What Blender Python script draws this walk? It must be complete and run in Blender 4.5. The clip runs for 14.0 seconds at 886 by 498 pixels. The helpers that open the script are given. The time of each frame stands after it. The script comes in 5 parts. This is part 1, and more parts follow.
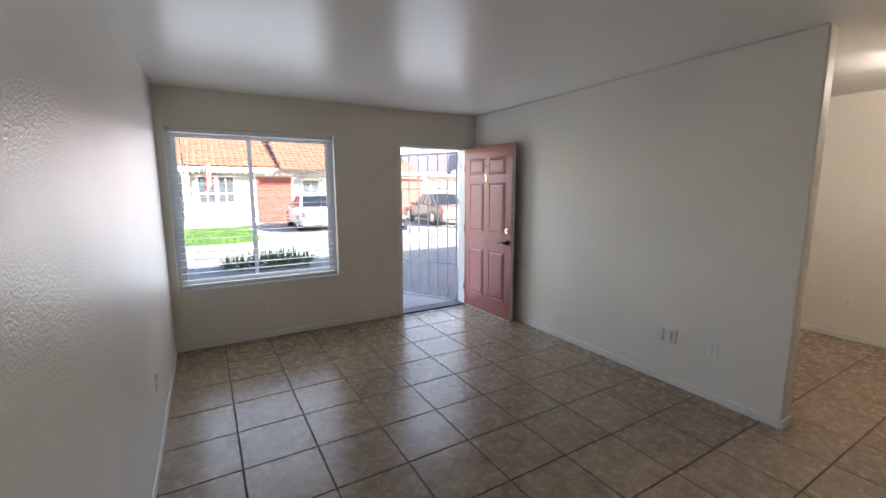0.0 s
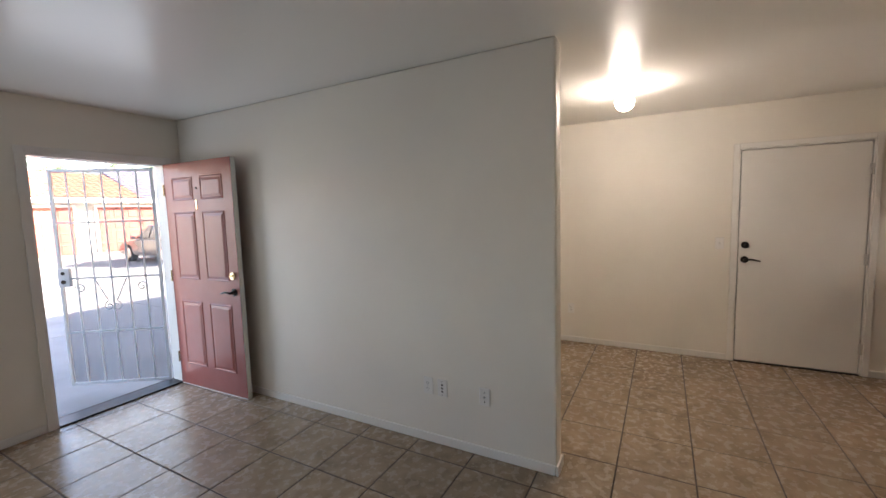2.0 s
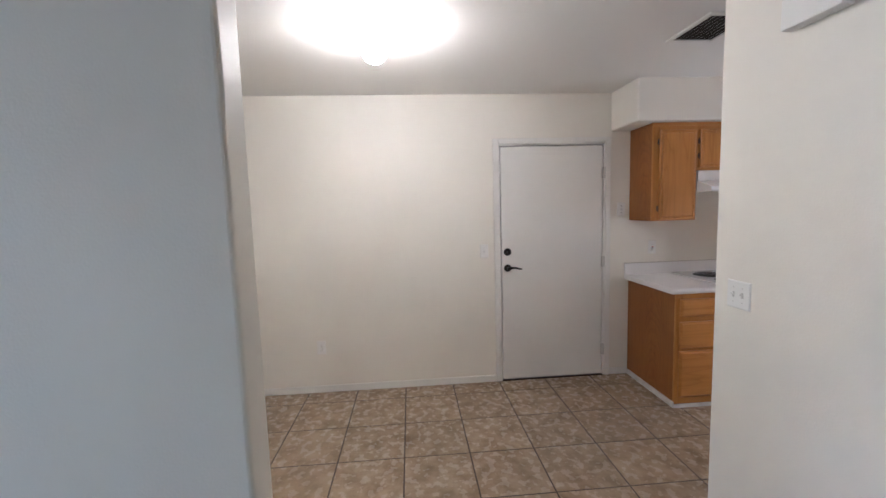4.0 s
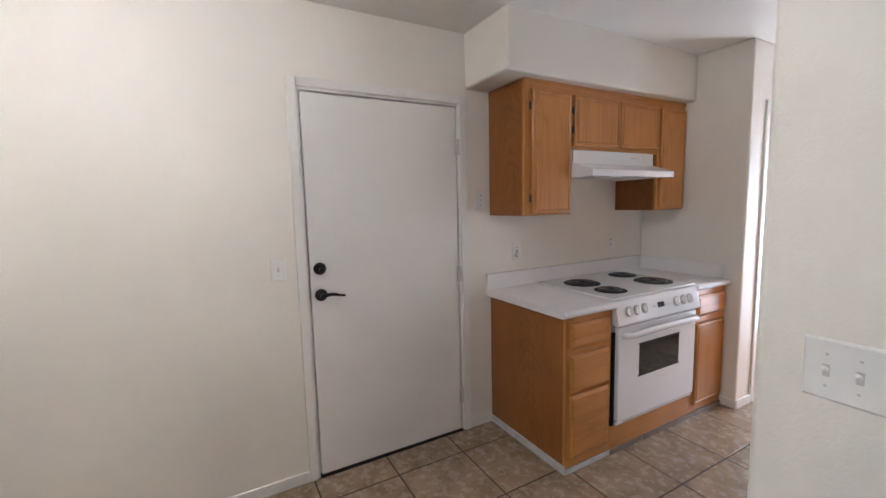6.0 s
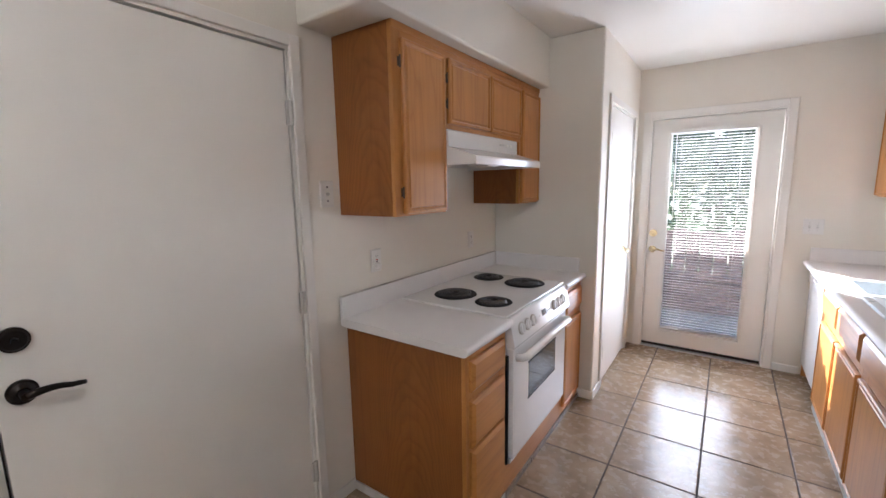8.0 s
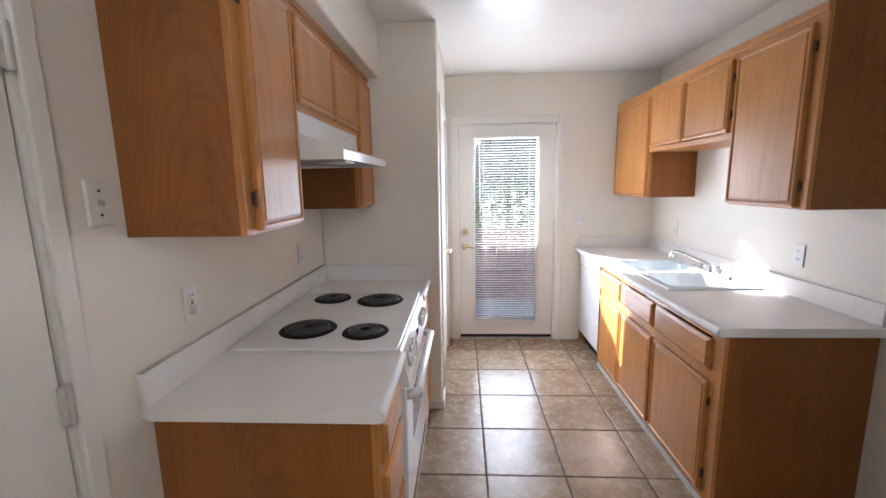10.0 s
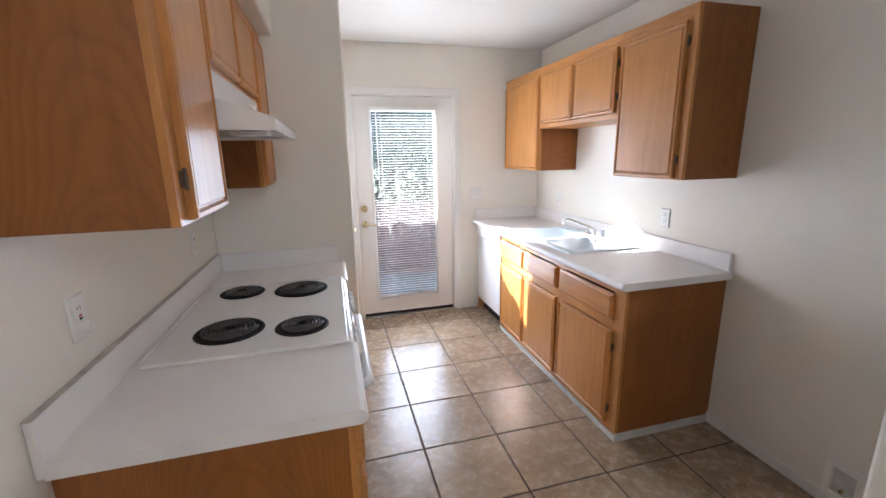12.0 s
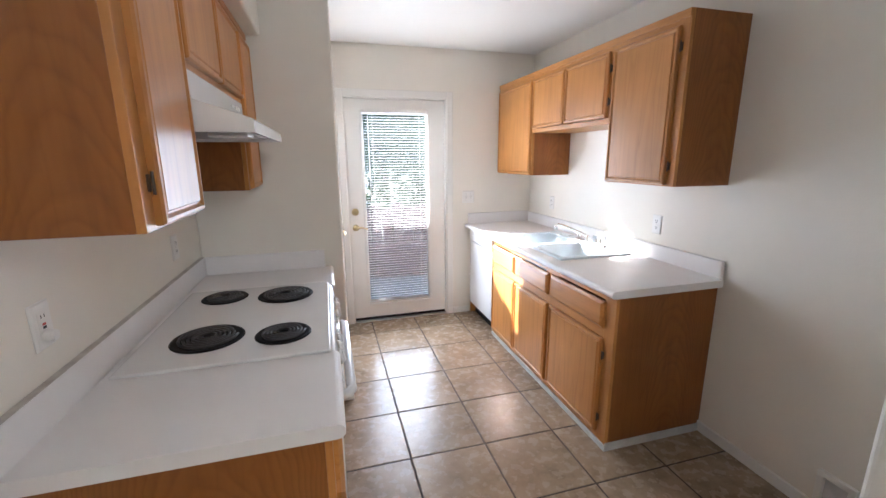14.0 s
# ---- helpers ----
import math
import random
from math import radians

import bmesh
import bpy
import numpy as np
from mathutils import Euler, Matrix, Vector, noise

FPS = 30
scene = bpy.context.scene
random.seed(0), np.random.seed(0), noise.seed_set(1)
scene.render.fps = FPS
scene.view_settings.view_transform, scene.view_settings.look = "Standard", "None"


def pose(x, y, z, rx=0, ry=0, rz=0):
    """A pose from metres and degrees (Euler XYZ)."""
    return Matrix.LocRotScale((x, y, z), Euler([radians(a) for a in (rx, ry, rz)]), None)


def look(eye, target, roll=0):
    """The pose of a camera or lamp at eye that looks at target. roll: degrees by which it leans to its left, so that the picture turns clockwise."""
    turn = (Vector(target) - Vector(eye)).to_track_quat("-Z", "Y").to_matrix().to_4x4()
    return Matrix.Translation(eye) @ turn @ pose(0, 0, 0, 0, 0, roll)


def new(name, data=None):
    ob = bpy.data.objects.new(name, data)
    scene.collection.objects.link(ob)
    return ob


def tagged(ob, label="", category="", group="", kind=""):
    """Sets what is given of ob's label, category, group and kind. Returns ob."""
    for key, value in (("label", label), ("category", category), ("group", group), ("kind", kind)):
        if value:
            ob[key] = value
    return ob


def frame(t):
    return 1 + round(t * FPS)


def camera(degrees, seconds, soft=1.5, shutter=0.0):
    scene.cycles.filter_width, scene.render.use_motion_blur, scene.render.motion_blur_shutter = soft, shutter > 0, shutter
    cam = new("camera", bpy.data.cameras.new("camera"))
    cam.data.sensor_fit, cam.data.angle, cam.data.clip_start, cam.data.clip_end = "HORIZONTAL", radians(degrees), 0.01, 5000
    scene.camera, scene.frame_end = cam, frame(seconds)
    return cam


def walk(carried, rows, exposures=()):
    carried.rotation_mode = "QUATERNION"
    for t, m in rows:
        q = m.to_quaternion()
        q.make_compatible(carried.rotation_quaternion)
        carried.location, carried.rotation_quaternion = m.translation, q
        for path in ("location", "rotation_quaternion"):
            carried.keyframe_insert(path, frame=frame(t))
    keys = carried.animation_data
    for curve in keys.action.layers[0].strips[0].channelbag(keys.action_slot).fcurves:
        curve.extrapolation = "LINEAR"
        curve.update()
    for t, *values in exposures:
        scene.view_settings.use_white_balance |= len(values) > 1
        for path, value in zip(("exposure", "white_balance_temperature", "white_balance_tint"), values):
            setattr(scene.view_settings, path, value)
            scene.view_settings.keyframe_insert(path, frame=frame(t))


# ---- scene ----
cam = camera(94.7, 14.0)
PATH = [
    (0, (0.643, 0.678, 1.546), (1.639, 2.388, 1.254), -0.2),
    (0.5, (0.712, 0.725, 1.55), (1.832, 2.359, 1.279), -0.6),
    (1, (0.928, 0.852, 1.553), (2.236, 2.345, 1.31), -1.0),
    (1.5, (1.186, 0.996, 1.558), (2.706, 2.278, 1.344), -1.5),
    (2, (1.481, 1.173, 1.561), (3.233, 2.119, 1.371), -1.7),
    (2.5, (1.774, 1.258, 1.538), (3.673, 1.862, 1.367), -1.9),
    (3, (2.094, 1.328, 1.536), (4.066, 1.617, 1.363), -1.9),
    (3.2, (2.245, 1.353, 1.535), (4.229, 1.534, 1.359), -1.9),
    (5.3, (3.657, 1.07, 1.513), (5.528, 0.43, 1.295), -1.3),
    (5.5, (3.784, 1.03, 1.503), (5.629, 0.291, 1.286), -1.3),
    (6, (4.101, 0.93, 1.463), (5.841, -0.031, 1.244), -1.4),
    (6.5, (4.345, 0.826, 1.485), (5.97, -0.313, 1.238), -1.5),
    (7, (4.527, 0.706, 1.515), (5.996, -0.624, 1.243), -1.5),
    (7.5, (4.666, 0.676, 1.515), (5.965, -0.817, 1.225), -1.3),
    (8, (4.803, 0.664, 1.508), (5.931, -0.959, 1.201), -1.0),
    (8.5, (4.921, 0.604, 1.498), (5.853, -1.138, 1.187), -0.9),
    (9, (5.06, 0.54, 1.493), (5.742, -1.315, 1.184), -0.7),
    (9.2, (5.129, 0.53, 1.494), (5.684, -1.368, 1.19), -0.7),
    (11.3, (5.549, 0.332, 1.55), (5.173, -1.6, 1.199), -1.4),
    (11.5, (5.578, 0.336, 1.547), (5.157, -1.582, 1.169), -1.4),
    (12, (5.603, 0.362, 1.524), (5.098, -1.52, 1.074), -1.0),
    (12.5, (5.599, 0.377, 1.494), (5.052, -1.475, 0.974), -0.7),
    (13, (5.599, 0.377, 1.469), (5.04, -1.465, 0.926), -0.4),
    (13.5, (5.592, 0.368, 1.474), (5.04, -1.484, 0.96), -0.2),
    (14, (5.562, 0.335, 1.529), (5.033, -1.544, 1.092), -0.4),
]
EXPOSURES = [(0.0, 4.5, 6700, 19), (1.5, 4.5, 6700, 20), (2.0, 4.6, 6800, 20), (2.5, 4.75, 6700, 20), (3.0, 4.95, 5800, 17), (5.5, 4.95, 5500, 18), (6.5, 5.0, 5700, 16), (8.0, 4.92, 5700, 17), (11.5, 5.05, 5600, 15), (14.0, 5.15, 5550, 14)]
walk(cam, [(t, look(eye, target, roll)) for t, eye, target, roll in PATH], EXPOSURES)

# ---- world and light ----
SUN_WAY = Vector((-0.57, 0.70, -0.41)).normalized()      # the way the sunlight travels
world = bpy.data.worlds.new("world")
scene.world = world
world.use_nodes = True
wt = world.node_tree
sky = wt.nodes.new("ShaderNodeTexSky")
sky.sky_type = 'NISHITA'
sky.sun_disc = False
sky.sun_elevation = math.asin(-SUN_WAY.z)
sky.sun_rotation = math.atan2(-SUN_WAY.x, -SUN_WAY.y)
wt.nodes["Background"].inputs["Strength"].default_value = 0.05
wt.links.new(sky.outputs[0], wt.nodes["Background"].inputs[0])

sun_data = bpy.data.lights.new("sun", 'SUN')
sun_data.energy, sun_data.angle, sun_data.color = 3.0, radians(0.5), (1.0, 0.93, 0.82)
sun = new("sun", sun_data)
sun.matrix_world = look((0, 0, 30), Vector((0, 0, 30)) + SUN_WAY)


def opening_light(name, at, to, w, h, watts, color):
    """The light of the open sky that comes in at an opening."""
    d = bpy.data.lights.new(name, 'AREA')
    d.shape, d.size, d.size_y = 'RECTANGLE', w, h
    d.energy, d.color = watts, color
    new(name, d).matrix_world = look(at, to)


opening_light("window_daylight", (1.142, 5.2535, 1.345), (1.142, 2.3, 1.345), 1.42, 1.42, 0.82, (0.76, 0.89, 1.0))
opening_light("entry_daylight", (3.14, 5.165, 1.04), (3.14, 2.3, 1.1), 0.84, 1.9, 0.42, (0.70, 0.86, 1.0))
opening_light("back_door_daylight", (4.94, -3.345, 1.10), (4.94, -1.5, 1.35), 0.55, 1.6, 0.95, (0.88, 0.95, 1.0))


# ---- materials ----
def node_mat(name, color=(0.8, 0.8, 0.8), rough=0.5, metal=0.0):
    m = bpy.data.materials.new(name)
    m.use_nodes = True
    nt = m.node_tree
    b = nt.nodes["Principled BSDF"]
    b.inputs["Base Color"].default_value = (*color, 1)
    b.inputs["Roughness"].default_value = rough
    b.inputs["Metallic"].default_value = metal
    return m, nt, b


def tex(nt, kind, scale, detail=3.0, stretch=(1, 1, 1), rough=0.5):
    """A noise (or voronoi, wave) node in metres of the object's own space."""
    co = nt.nodes.new("ShaderNodeTexCoord")
    mp = nt.nodes.new("ShaderNodeMapping")
    mp.inputs["Scale"].default_value = stretch
    nt.links.new(co.outputs["Object"], mp.inputs[0])
    n = nt.nodes.new("ShaderNodeTex" + kind)
    n.inputs["Scale"].default_value = scale
    if kind == "Noise":
        n.inputs["Detail"].default_value = detail
        n.inputs["Roughness"].default_value = rough
    nt.links.new(mp.outputs[0], n.inputs["Vector"])
    return n


def ramp(nt, src, stops):
    r = nt.nodes.new("ShaderNodeValToRGB")
    el = r.color_ramp.elements
    while len(el) < len(stops):
        el.new(0.5)
    for e, (p, c) in zip(el, stops):
        e.position, e.color = p, (*c, 1) if len(c) == 3 else c
    nt.links.new(src, r.inputs[0])
    return r.outputs[0]


def bump(nt, b, src, strength, distance):
    n = nt.nodes.new("ShaderNodeBump")
    n.inputs["Strength"].default_value = strength
    n.inputs["Distance"].default_value = distance
    nt.links.new(src, n.inputs["Height"])
    prev = b.inputs["Normal"].links
    if prev:
        nt.links.new(prev[0].from_socket, n.inputs["Normal"])
    nt.links.new(n.outputs[0], b.inputs["Normal"])


def mix(nt, fac, a, c, mode='MIX'):
    n = nt.nodes.new("ShaderNodeMix")
    n.data_type, n.blend_type = 'RGBA', mode
    for sock, v in ((n.inputs[0], fac), (n.inputs[6], a), (n.inputs[7], c)):
        if isinstance(v, (int, float)):
            sock.default_value = v
        elif isinstance(v, tuple):
            sock.default_value = (*v, 1)
        else:
            nt.links.new(v, sock)
    return n.outputs[2]


def painted(name, color, rough, peel=0.25, size=130.0, depth=0.002, wavy=0.04):
    """Rolled wall paint with orange-peel relief, faint roller stains."""
    m, nt, b = node_mat(name, color, rough)
    big = tex(nt, "Noise", 1.3, 4)
    dark = tuple(c * 0.94 for c in color)
    nt.links.new(ramp(nt, big.outputs[0], [(0.35, dark), (0.65, color)]), b.inputs["Base Color"])
    grain = tex(nt, "Noise", size, 2)
    bump(nt, b, grain.outputs[0], peel, depth)
    if wavy:
        bump(nt, b, tex(nt, "Noise", 4.0, 2).outputs[0], wavy, 0.01)
    rr = ramp(nt, tex(nt, "Noise", 3.0, 3).outputs[0], [(0.3, (rough * 0.94,) * 3), (0.7, (rough * 1.08,) * 3)])
    nt.links.new(rr, b.inputs["Roughness"])
    return m


M = {}
M["wall"] = painted("wall_paint", (0.795, 0.755, 0.675), 0.54, 0.32, 140, 0.002)
M["wall_west"] = painted("heavy_peel_wall_paint", (0.795, 0.758, 0.685), 0.37, 0.7, 140, 0.0030)
m, nt, b = node_mat("ceiling_paint", (0.79, 0.77, 0.725), 0.30)
bump(nt, b, tex(nt, "Noise", 70, 2).outputs[0], 0.10, 0.002)
M["ceil"] = m
M["trim"] = painted("trim_paint", (0.795, 0.775, 0.73), 0.33, 0.05, 60)
M["white_door"] = painted("door_paint", (0.79, 0.77, 0.725), 0.32, 0.06, 70)


def tile_mat():
    m, nt, b = node_mat("ceramic_tile", rough=0.28)
    info = nt.nodes.new("ShaderNodeObjectInfo")
    off = nt.nodes.new("ShaderNodeVectorMath")
    off.operation = 'SCALE'
    off.inputs["Scale"].default_value = 37.0
    cx = nt.nodes.new("ShaderNodeCombineXYZ")
    nt.links.new(info.outputs["Random"], cx.inputs[0])
    nt.links.new(info.outputs["Random"], cx.inputs[1])
    nt.links.new(cx.outputs[0], off.inputs[0])
    co = nt.nodes.new("ShaderNodeTexCoord")
    add = nt.nodes.new("ShaderNodeVectorMath")
    nt.links.new(co.outputs["Object"], add.inputs[0])
    nt.links.new(off.outputs[0], add.inputs[1])

    def n(scale, detail, r=0.5):
        k = nt.nodes.new("ShaderNodeTexNoise")
        k.inputs["Scale"].default_value, k.inputs["Detail"].default_value, k.inputs["Roughness"].default_value = scale, detail, r
        nt.links.new(add.outputs[0], k.inputs["Vector"])
        return k.outputs[0]
    c1 = ramp(nt, n(7, 4, 0.55), [(0.30, (0.29, 0.215, 0.142)), (0.45, (0.36, 0.275, 0.19)), (0.58, (0.42, 0.33, 0.235)), (0.72, (0.46, 0.37, 0.275))])
    c2 = ramp(nt, n(13, 4, 0.58), [(0.36, (0.62, 0.57, 0.52)), (0.56, (1, 1, 1))])
    col = mix(nt, 0.42, c1, c2, 'MULTIPLY')
    tone = ramp(nt, info.outputs["Random"], [(0.0, (0.78, 0.75, 0.72)), (1.0, (0.91, 0.88, 0.84))])
    col = mix(nt, 1.0, col, tone, 'MULTIPLY')
    nt.links.new(col, b.inputs["Base Color"])
    nt.links.new(ramp(nt, n(20, 3), [(0.3, (0.21,) * 3), (0.7, (0.31,) * 3)]), b.inputs["Roughness"])
    bump(nt, b, n(9, 2), 0.10, 0.003)
    bump(nt, b, n(240, 2), 0.08, 0.0006)
    return m


M["tile"] = tile_mat()
m, nt, b = node_mat("grout", (0.045, 0.030, 0.02), 0.85)
nt.links.new(ramp(nt, tex(nt, "Noise", 30, 3).outputs[0], [(0.3, (0.025, 0.016, 0.011)), (0.7, (0.075, 0.05, 0.034))]), b.inputs["Base Color"])
M["grout"] = m


def arches(nt):
    """Nested arches of flat-sawn veneer: wide at the middle of a panel, tight at its sides."""
    co, sp = nt.nodes.new("ShaderNodeTexCoord"), nt.nodes.new("ShaderNodeSeparateXYZ")
    nt.links.new(co.outputs["Object"], sp.inputs[0])

    def op(kind, a, c):
        n = nt.nodes.new("ShaderNodeMath")
        n.operation = kind
        for sock, v in zip(n.inputs, (a, c)):
            if isinstance(v, (int, float)):
                sock.default_value = v
            else:
                nt.links.new(v, sock)
        return n.outputs[0]
    bend = op('MULTIPLY', tex(nt, "Noise", 5.5, 3).outputs[0], 3.2)
    side = op('ADD', sp.outputs[0], op('MULTIPLY', tex(nt, "Noise", 2.0, 1).outputs[0], 0.12))
    bow = op('MULTIPLY', op('MULTIPLY', side, side), 190.0)
    v = op('ADD', op('ADD', op('MULTIPLY', sp.outputs[2], 11.0), bow), bend)
    return ramp(nt, op('FRACT', v, 0.0), [(0.0, (0.86, 0.83, 0.79)), (0.3, (0.96, 0.95, 0.93)), (0.75, (1.02, 1.02, 1.0)), (1.0, (0.88, 0.85, 0.81))])


def oak(name, axis, light=(0.50, 0.225, 0.060), dark=(0.31, 0.115, 0.024), rough=0.34, figure=0.10, lines=8.0, cathedral=False):
    """Varnished oak, with the grain along one axis: long fibres, cathedral figure, pores."""
    m, nt, b = node_mat(name, light, rough)
    st = [1.0, 1.0, 1.0]
    st[axis] = 0.10
    warp = tex(nt, "Noise", 5.0, 3, tuple(st))
    wv = nt.nodes.new("ShaderNodeTexNoise")
    co = nt.nodes.new("ShaderNodeTexCoord")
    mp = nt.nodes.new("ShaderNodeMapping")
    st2 = [55.0, 55.0, 55.0]
    st2[axis] = 2.2
    mp.inputs["Scale"].default_value = st2
    nt.links.new(co.outputs["Object"], mp.inputs[0])
    nt.links.new(mp.outputs[0], wv.inputs["Vector"])
    wv.inputs["Scale"].default_value, wv.inputs["Detail"].default_value = 1.0, 4
    rings = nt.nodes.new("ShaderNodeMath")
    rings.operation = 'PINGPONG'
    mul = nt.nodes.new("ShaderNodeMath")
    mul.operation = 'MULTIPLY'
    mul.inputs[1].default_value = lines
    nt.links.new(warp.outputs[0], mul.inputs[0])
    nt.links.new(mul.outputs[0], rings.inputs[0])
    rings.inputs[1].default_value = 0.5
    mid = tuple(a * 0.72 + c * 0.28 for a, c in zip(light, dark))
    c1 = ramp(nt, rings.outputs[0], [(0.0, mid if figure < 0.15 else dark), (figure, light), (0.5, tuple(x * 1.06 for x in light))])
    c2 = ramp(nt, wv.outputs[0], [(0.34, (0.74, 0.67, 0.60)), (0.50, (0.95, 0.93, 0.9)), (0.7, (1.05, 1.04, 1.03))])
    big = ramp(nt, tex(nt, "Noise", 2.5, 3).outputs[0], [(0.3, (0.86, 0.84, 0.80)), (0.7, (1.06, 1.06, 1.05))])
    col = mix(nt, 0.34, c1, c2, 'MULTIPLY')
    col = mix(nt, 1.0, col, big, 'MULTIPLY')
    if cathedral:
        col = mix(nt, 1.0, col, arches(nt), 'MULTIPLY')
    info = nt.nodes.new("ShaderNodeObjectInfo")
    col = mix(nt, 1.0, col, ramp(nt, info.outputs["Random"], [(0, (0.92, 0.91, 0.9)), (1, (1.05, 1.04, 1.03))]), 'MULTIPLY')
    nt.links.new(col, b.inputs["Base Color"])
    bump(nt, b, wv.outputs[0], 0.12, 0.001)
    b.inputs["Specular IOR Level"].default_value = 0.36
    b.inputs["Coat Weight"].default_value = 0.05
    b.inputs["Coat Roughness"].default_value = 0.25
    return m


M["oak_v"] = oak("oak_upright", 2)
M["oak_h"] = oak("oak_level", 1)
# Side veneer with arched figure; the sides' shade is put into its darker colour.
M["oak_side_shaded"] = oak("shade_darkened_side_veneer", 2, (0.28, 0.105, 0.024), (0.21, 0.075, 0.017), 0.34, cathedral=True)


def plain(name, color, rough=0.5, metal=0.0, vary=0.06, scale=6.0, relief=0.0, rsize=80.0):
    m, nt, b = node_mat(name, color, rough, metal)
    lo = tuple(max(0, c * (1 - vary)) for c in color)
    hi = tuple(min(1, c * (1 + vary)) for c in color)
    nt.links.new(ramp(nt, tex(nt, "Noise", scale, 4).outputs[0], [(0.3, lo), (0.7, hi)]), b.inputs["Base Color"])
    nt.links.new(ramp(nt, tex(nt, "Noise", scale * 2.7, 3).outputs[0], [(0.3, (rough * 0.88,) * 3), (0.7, (min(1, rough * 1.12),) * 3)]), b.inputs["Roughness"])
    if relief:
        bump(nt, b, tex(nt, "Noise", rsize, 3).outputs[0], relief, 0.003)
    return m


M["laminate"] = plain("white_laminate", (0.775, 0.75, 0.74), 0.46, vary=0.02)
M["enamel"] = plain("white_enamel", (0.78, 0.77, 0.76), 0.14, vary=0.015)
M["plastic"] = plain("white_plastic", (0.77, 0.755, 0.72), 0.35, vary=0.025)
M["slot"] = plain("dark_slot", (0.03, 0.03, 0.03), 0.6)
M["black"] = plain("black_enamel", (0.008, 0.007, 0.007), 0.55)
M["coil"] = plain("burner_coil", (0.035, 0.033, 0.033), 0.40)
for k in ("black",):
    M[k].node_tree.nodes["Principled BSDF"].inputs["Specular IOR Level"].default_value = 0.22
M["bronze"] = plain("dark_bronze", (0.022, 0.018, 0.016), 0.33, 0.8)
M["old_bronze"] = plain("worn_bronze", (0.10, 0.08, 0.065), 0.4, 0.7)
M["brass"] = plain("brass", (0.76, 0.64, 0.40), 0.20, 1.0)
M["chrome"] = plain("chrome", (0.80, 0.80, 0.80), 0.10, 1.0)
M["steel"] = plain("steel", (0.55, 0.55, 0.54), 0.35, 1.0)
M["hinge"] = plain("painted_hinge", (0.55, 0.53, 0.50), 0.32)
M["red_door"] = plain("red_door_paint", (0.235, 0.048, 0.034), 0.40, vary=0.08, relief=0.05)
M["oven_glass"] = plain("oven_glass", (0.008, 0.007, 0.007), 0.06)
M["sink"] = plain("sink_enamel", (0.66, 0.735, 0.78), 0.30, vary=0.015)
M["vinyl"] = plain("window_vinyl", (0.62, 0.65, 0.69), 0.40)
M["iron"] = plain("grey_white_iron", (0.42, 0.43, 0.45), 0.45, vary=0.08)
M["kick"] = plain("grey_kick_strip", (0.55, 0.54, 0.52), 0.55, vary=0.15, scale=14)
M["seam"] = plain("worktop_seam", (0.47, 0.43, 0.38), 0.6, vary=0.2, scale=20)
M["red_tag"] = plain("red_button", (0.5, 0.04, 0.03), 0.4)
M["vent_dark"] = plain("vent_inside", (0.02, 0.017, 0.015), 0.8)
M["trimtile"] = plain("brown_bullnose", (0.19, 0.14, 0.10), 0.3, vary=0.2, scale=20)

m, nt, b = node_mat("view_dimming_glass", (1, 1, 1), 0.0)
nt.nodes.remove(b)
gl, tr, mx = nt.nodes.new("ShaderNodeBsdfGlossy"), nt.nodes.new("ShaderNodeBsdfTransparent"), nt.nodes.new("ShaderNodeMixShader")
gl.inputs["Roughness"].default_value = 0.01
# Tint added to tone down the bright outdoors behind the panes.
tr.inputs["Color"].default_value = (0.64, 0.68, 0.70, 1)
fr = nt.nodes.new("ShaderNodeFresnel")
fr.inputs[0].default_value = 1.45
nt.links.new(fr.outputs[0], mx.inputs[0])
nt.links.new(tr.outputs[0], mx.inputs[1])
nt.links.new(gl.outputs[0], mx.inputs[2])
nt.links.new(mx.outputs[0], nt.nodes["Material Output"].inputs[0])
M["glass"] = m

# Part-clear grey for a sheet added to dim the outdoors behind the gate.
m, nt, b = node_mat("view_dimming_sheet", (0.10, 0.10, 0.11), 0.6)
tr, mx = nt.nodes.new("ShaderNodeBsdfTransparent"), nt.nodes.new("ShaderNodeMixShader")
mx.inputs[0].default_value = 0.30
nt.links.new(tr.outputs[0], mx.inputs[1])
nt.links.new(b.outputs[0], mx.inputs[2])
nt.links.new(mx.outputs[0], nt.nodes["Material Output"].inputs[0])
M["dimming_sheet"] = m

m, nt, b = node_mat("blind_slat", (0.79, 0.79, 0.785), 0.45)
tl = nt.nodes.new("ShaderNodeBsdfTranslucent")
tl.inputs[0].default_value = (0.79, 0.79, 0.78, 1)
mx = nt.nodes.new("ShaderNodeMixShader")
mx.inputs[0].default_value = 0.50
nt.links.new(b.outputs[0], mx.inputs[1])
nt.links.new(tl.outputs[0], mx.inputs[2])
nt.links.new(mx.outputs[0], nt.nodes["Material Output"].inputs[0])
M["slat"] = m

m, nt, b = node_mat("lit_globe", (0.9, 0.88, 0.82), 0.3)
b.inputs["Emission Color"].default_value = (1.0, 0.92, 0.80, 1)
b.inputs["Emission Strength"].default_value = 6.6
M["globe"] = m

# outdoors
M["concrete"] = plain("concrete", (0.26, 0.25, 0.24), 0.85, vary=0.14, scale=1.5, relief=0.15, rsize=50)
M["joint"] = plain("slab_joint", (0.16, 0.15, 0.14), 0.9, vary=0.2)
M["ground"] = plain("bare_ground", (0.36, 0.32, 0.27), 0.95, vary=0.2, scale=0.8, relief=0.3, rsize=30)
M["lawn"] = plain("lawn_soil", (0.05, 0.115, 0.015), 0.9, vary=0.3, scale=8)
M["grass"] = plain("grass_blade", (0.075, 0.16, 0.018), 0.7, vary=0.35, scale=3)
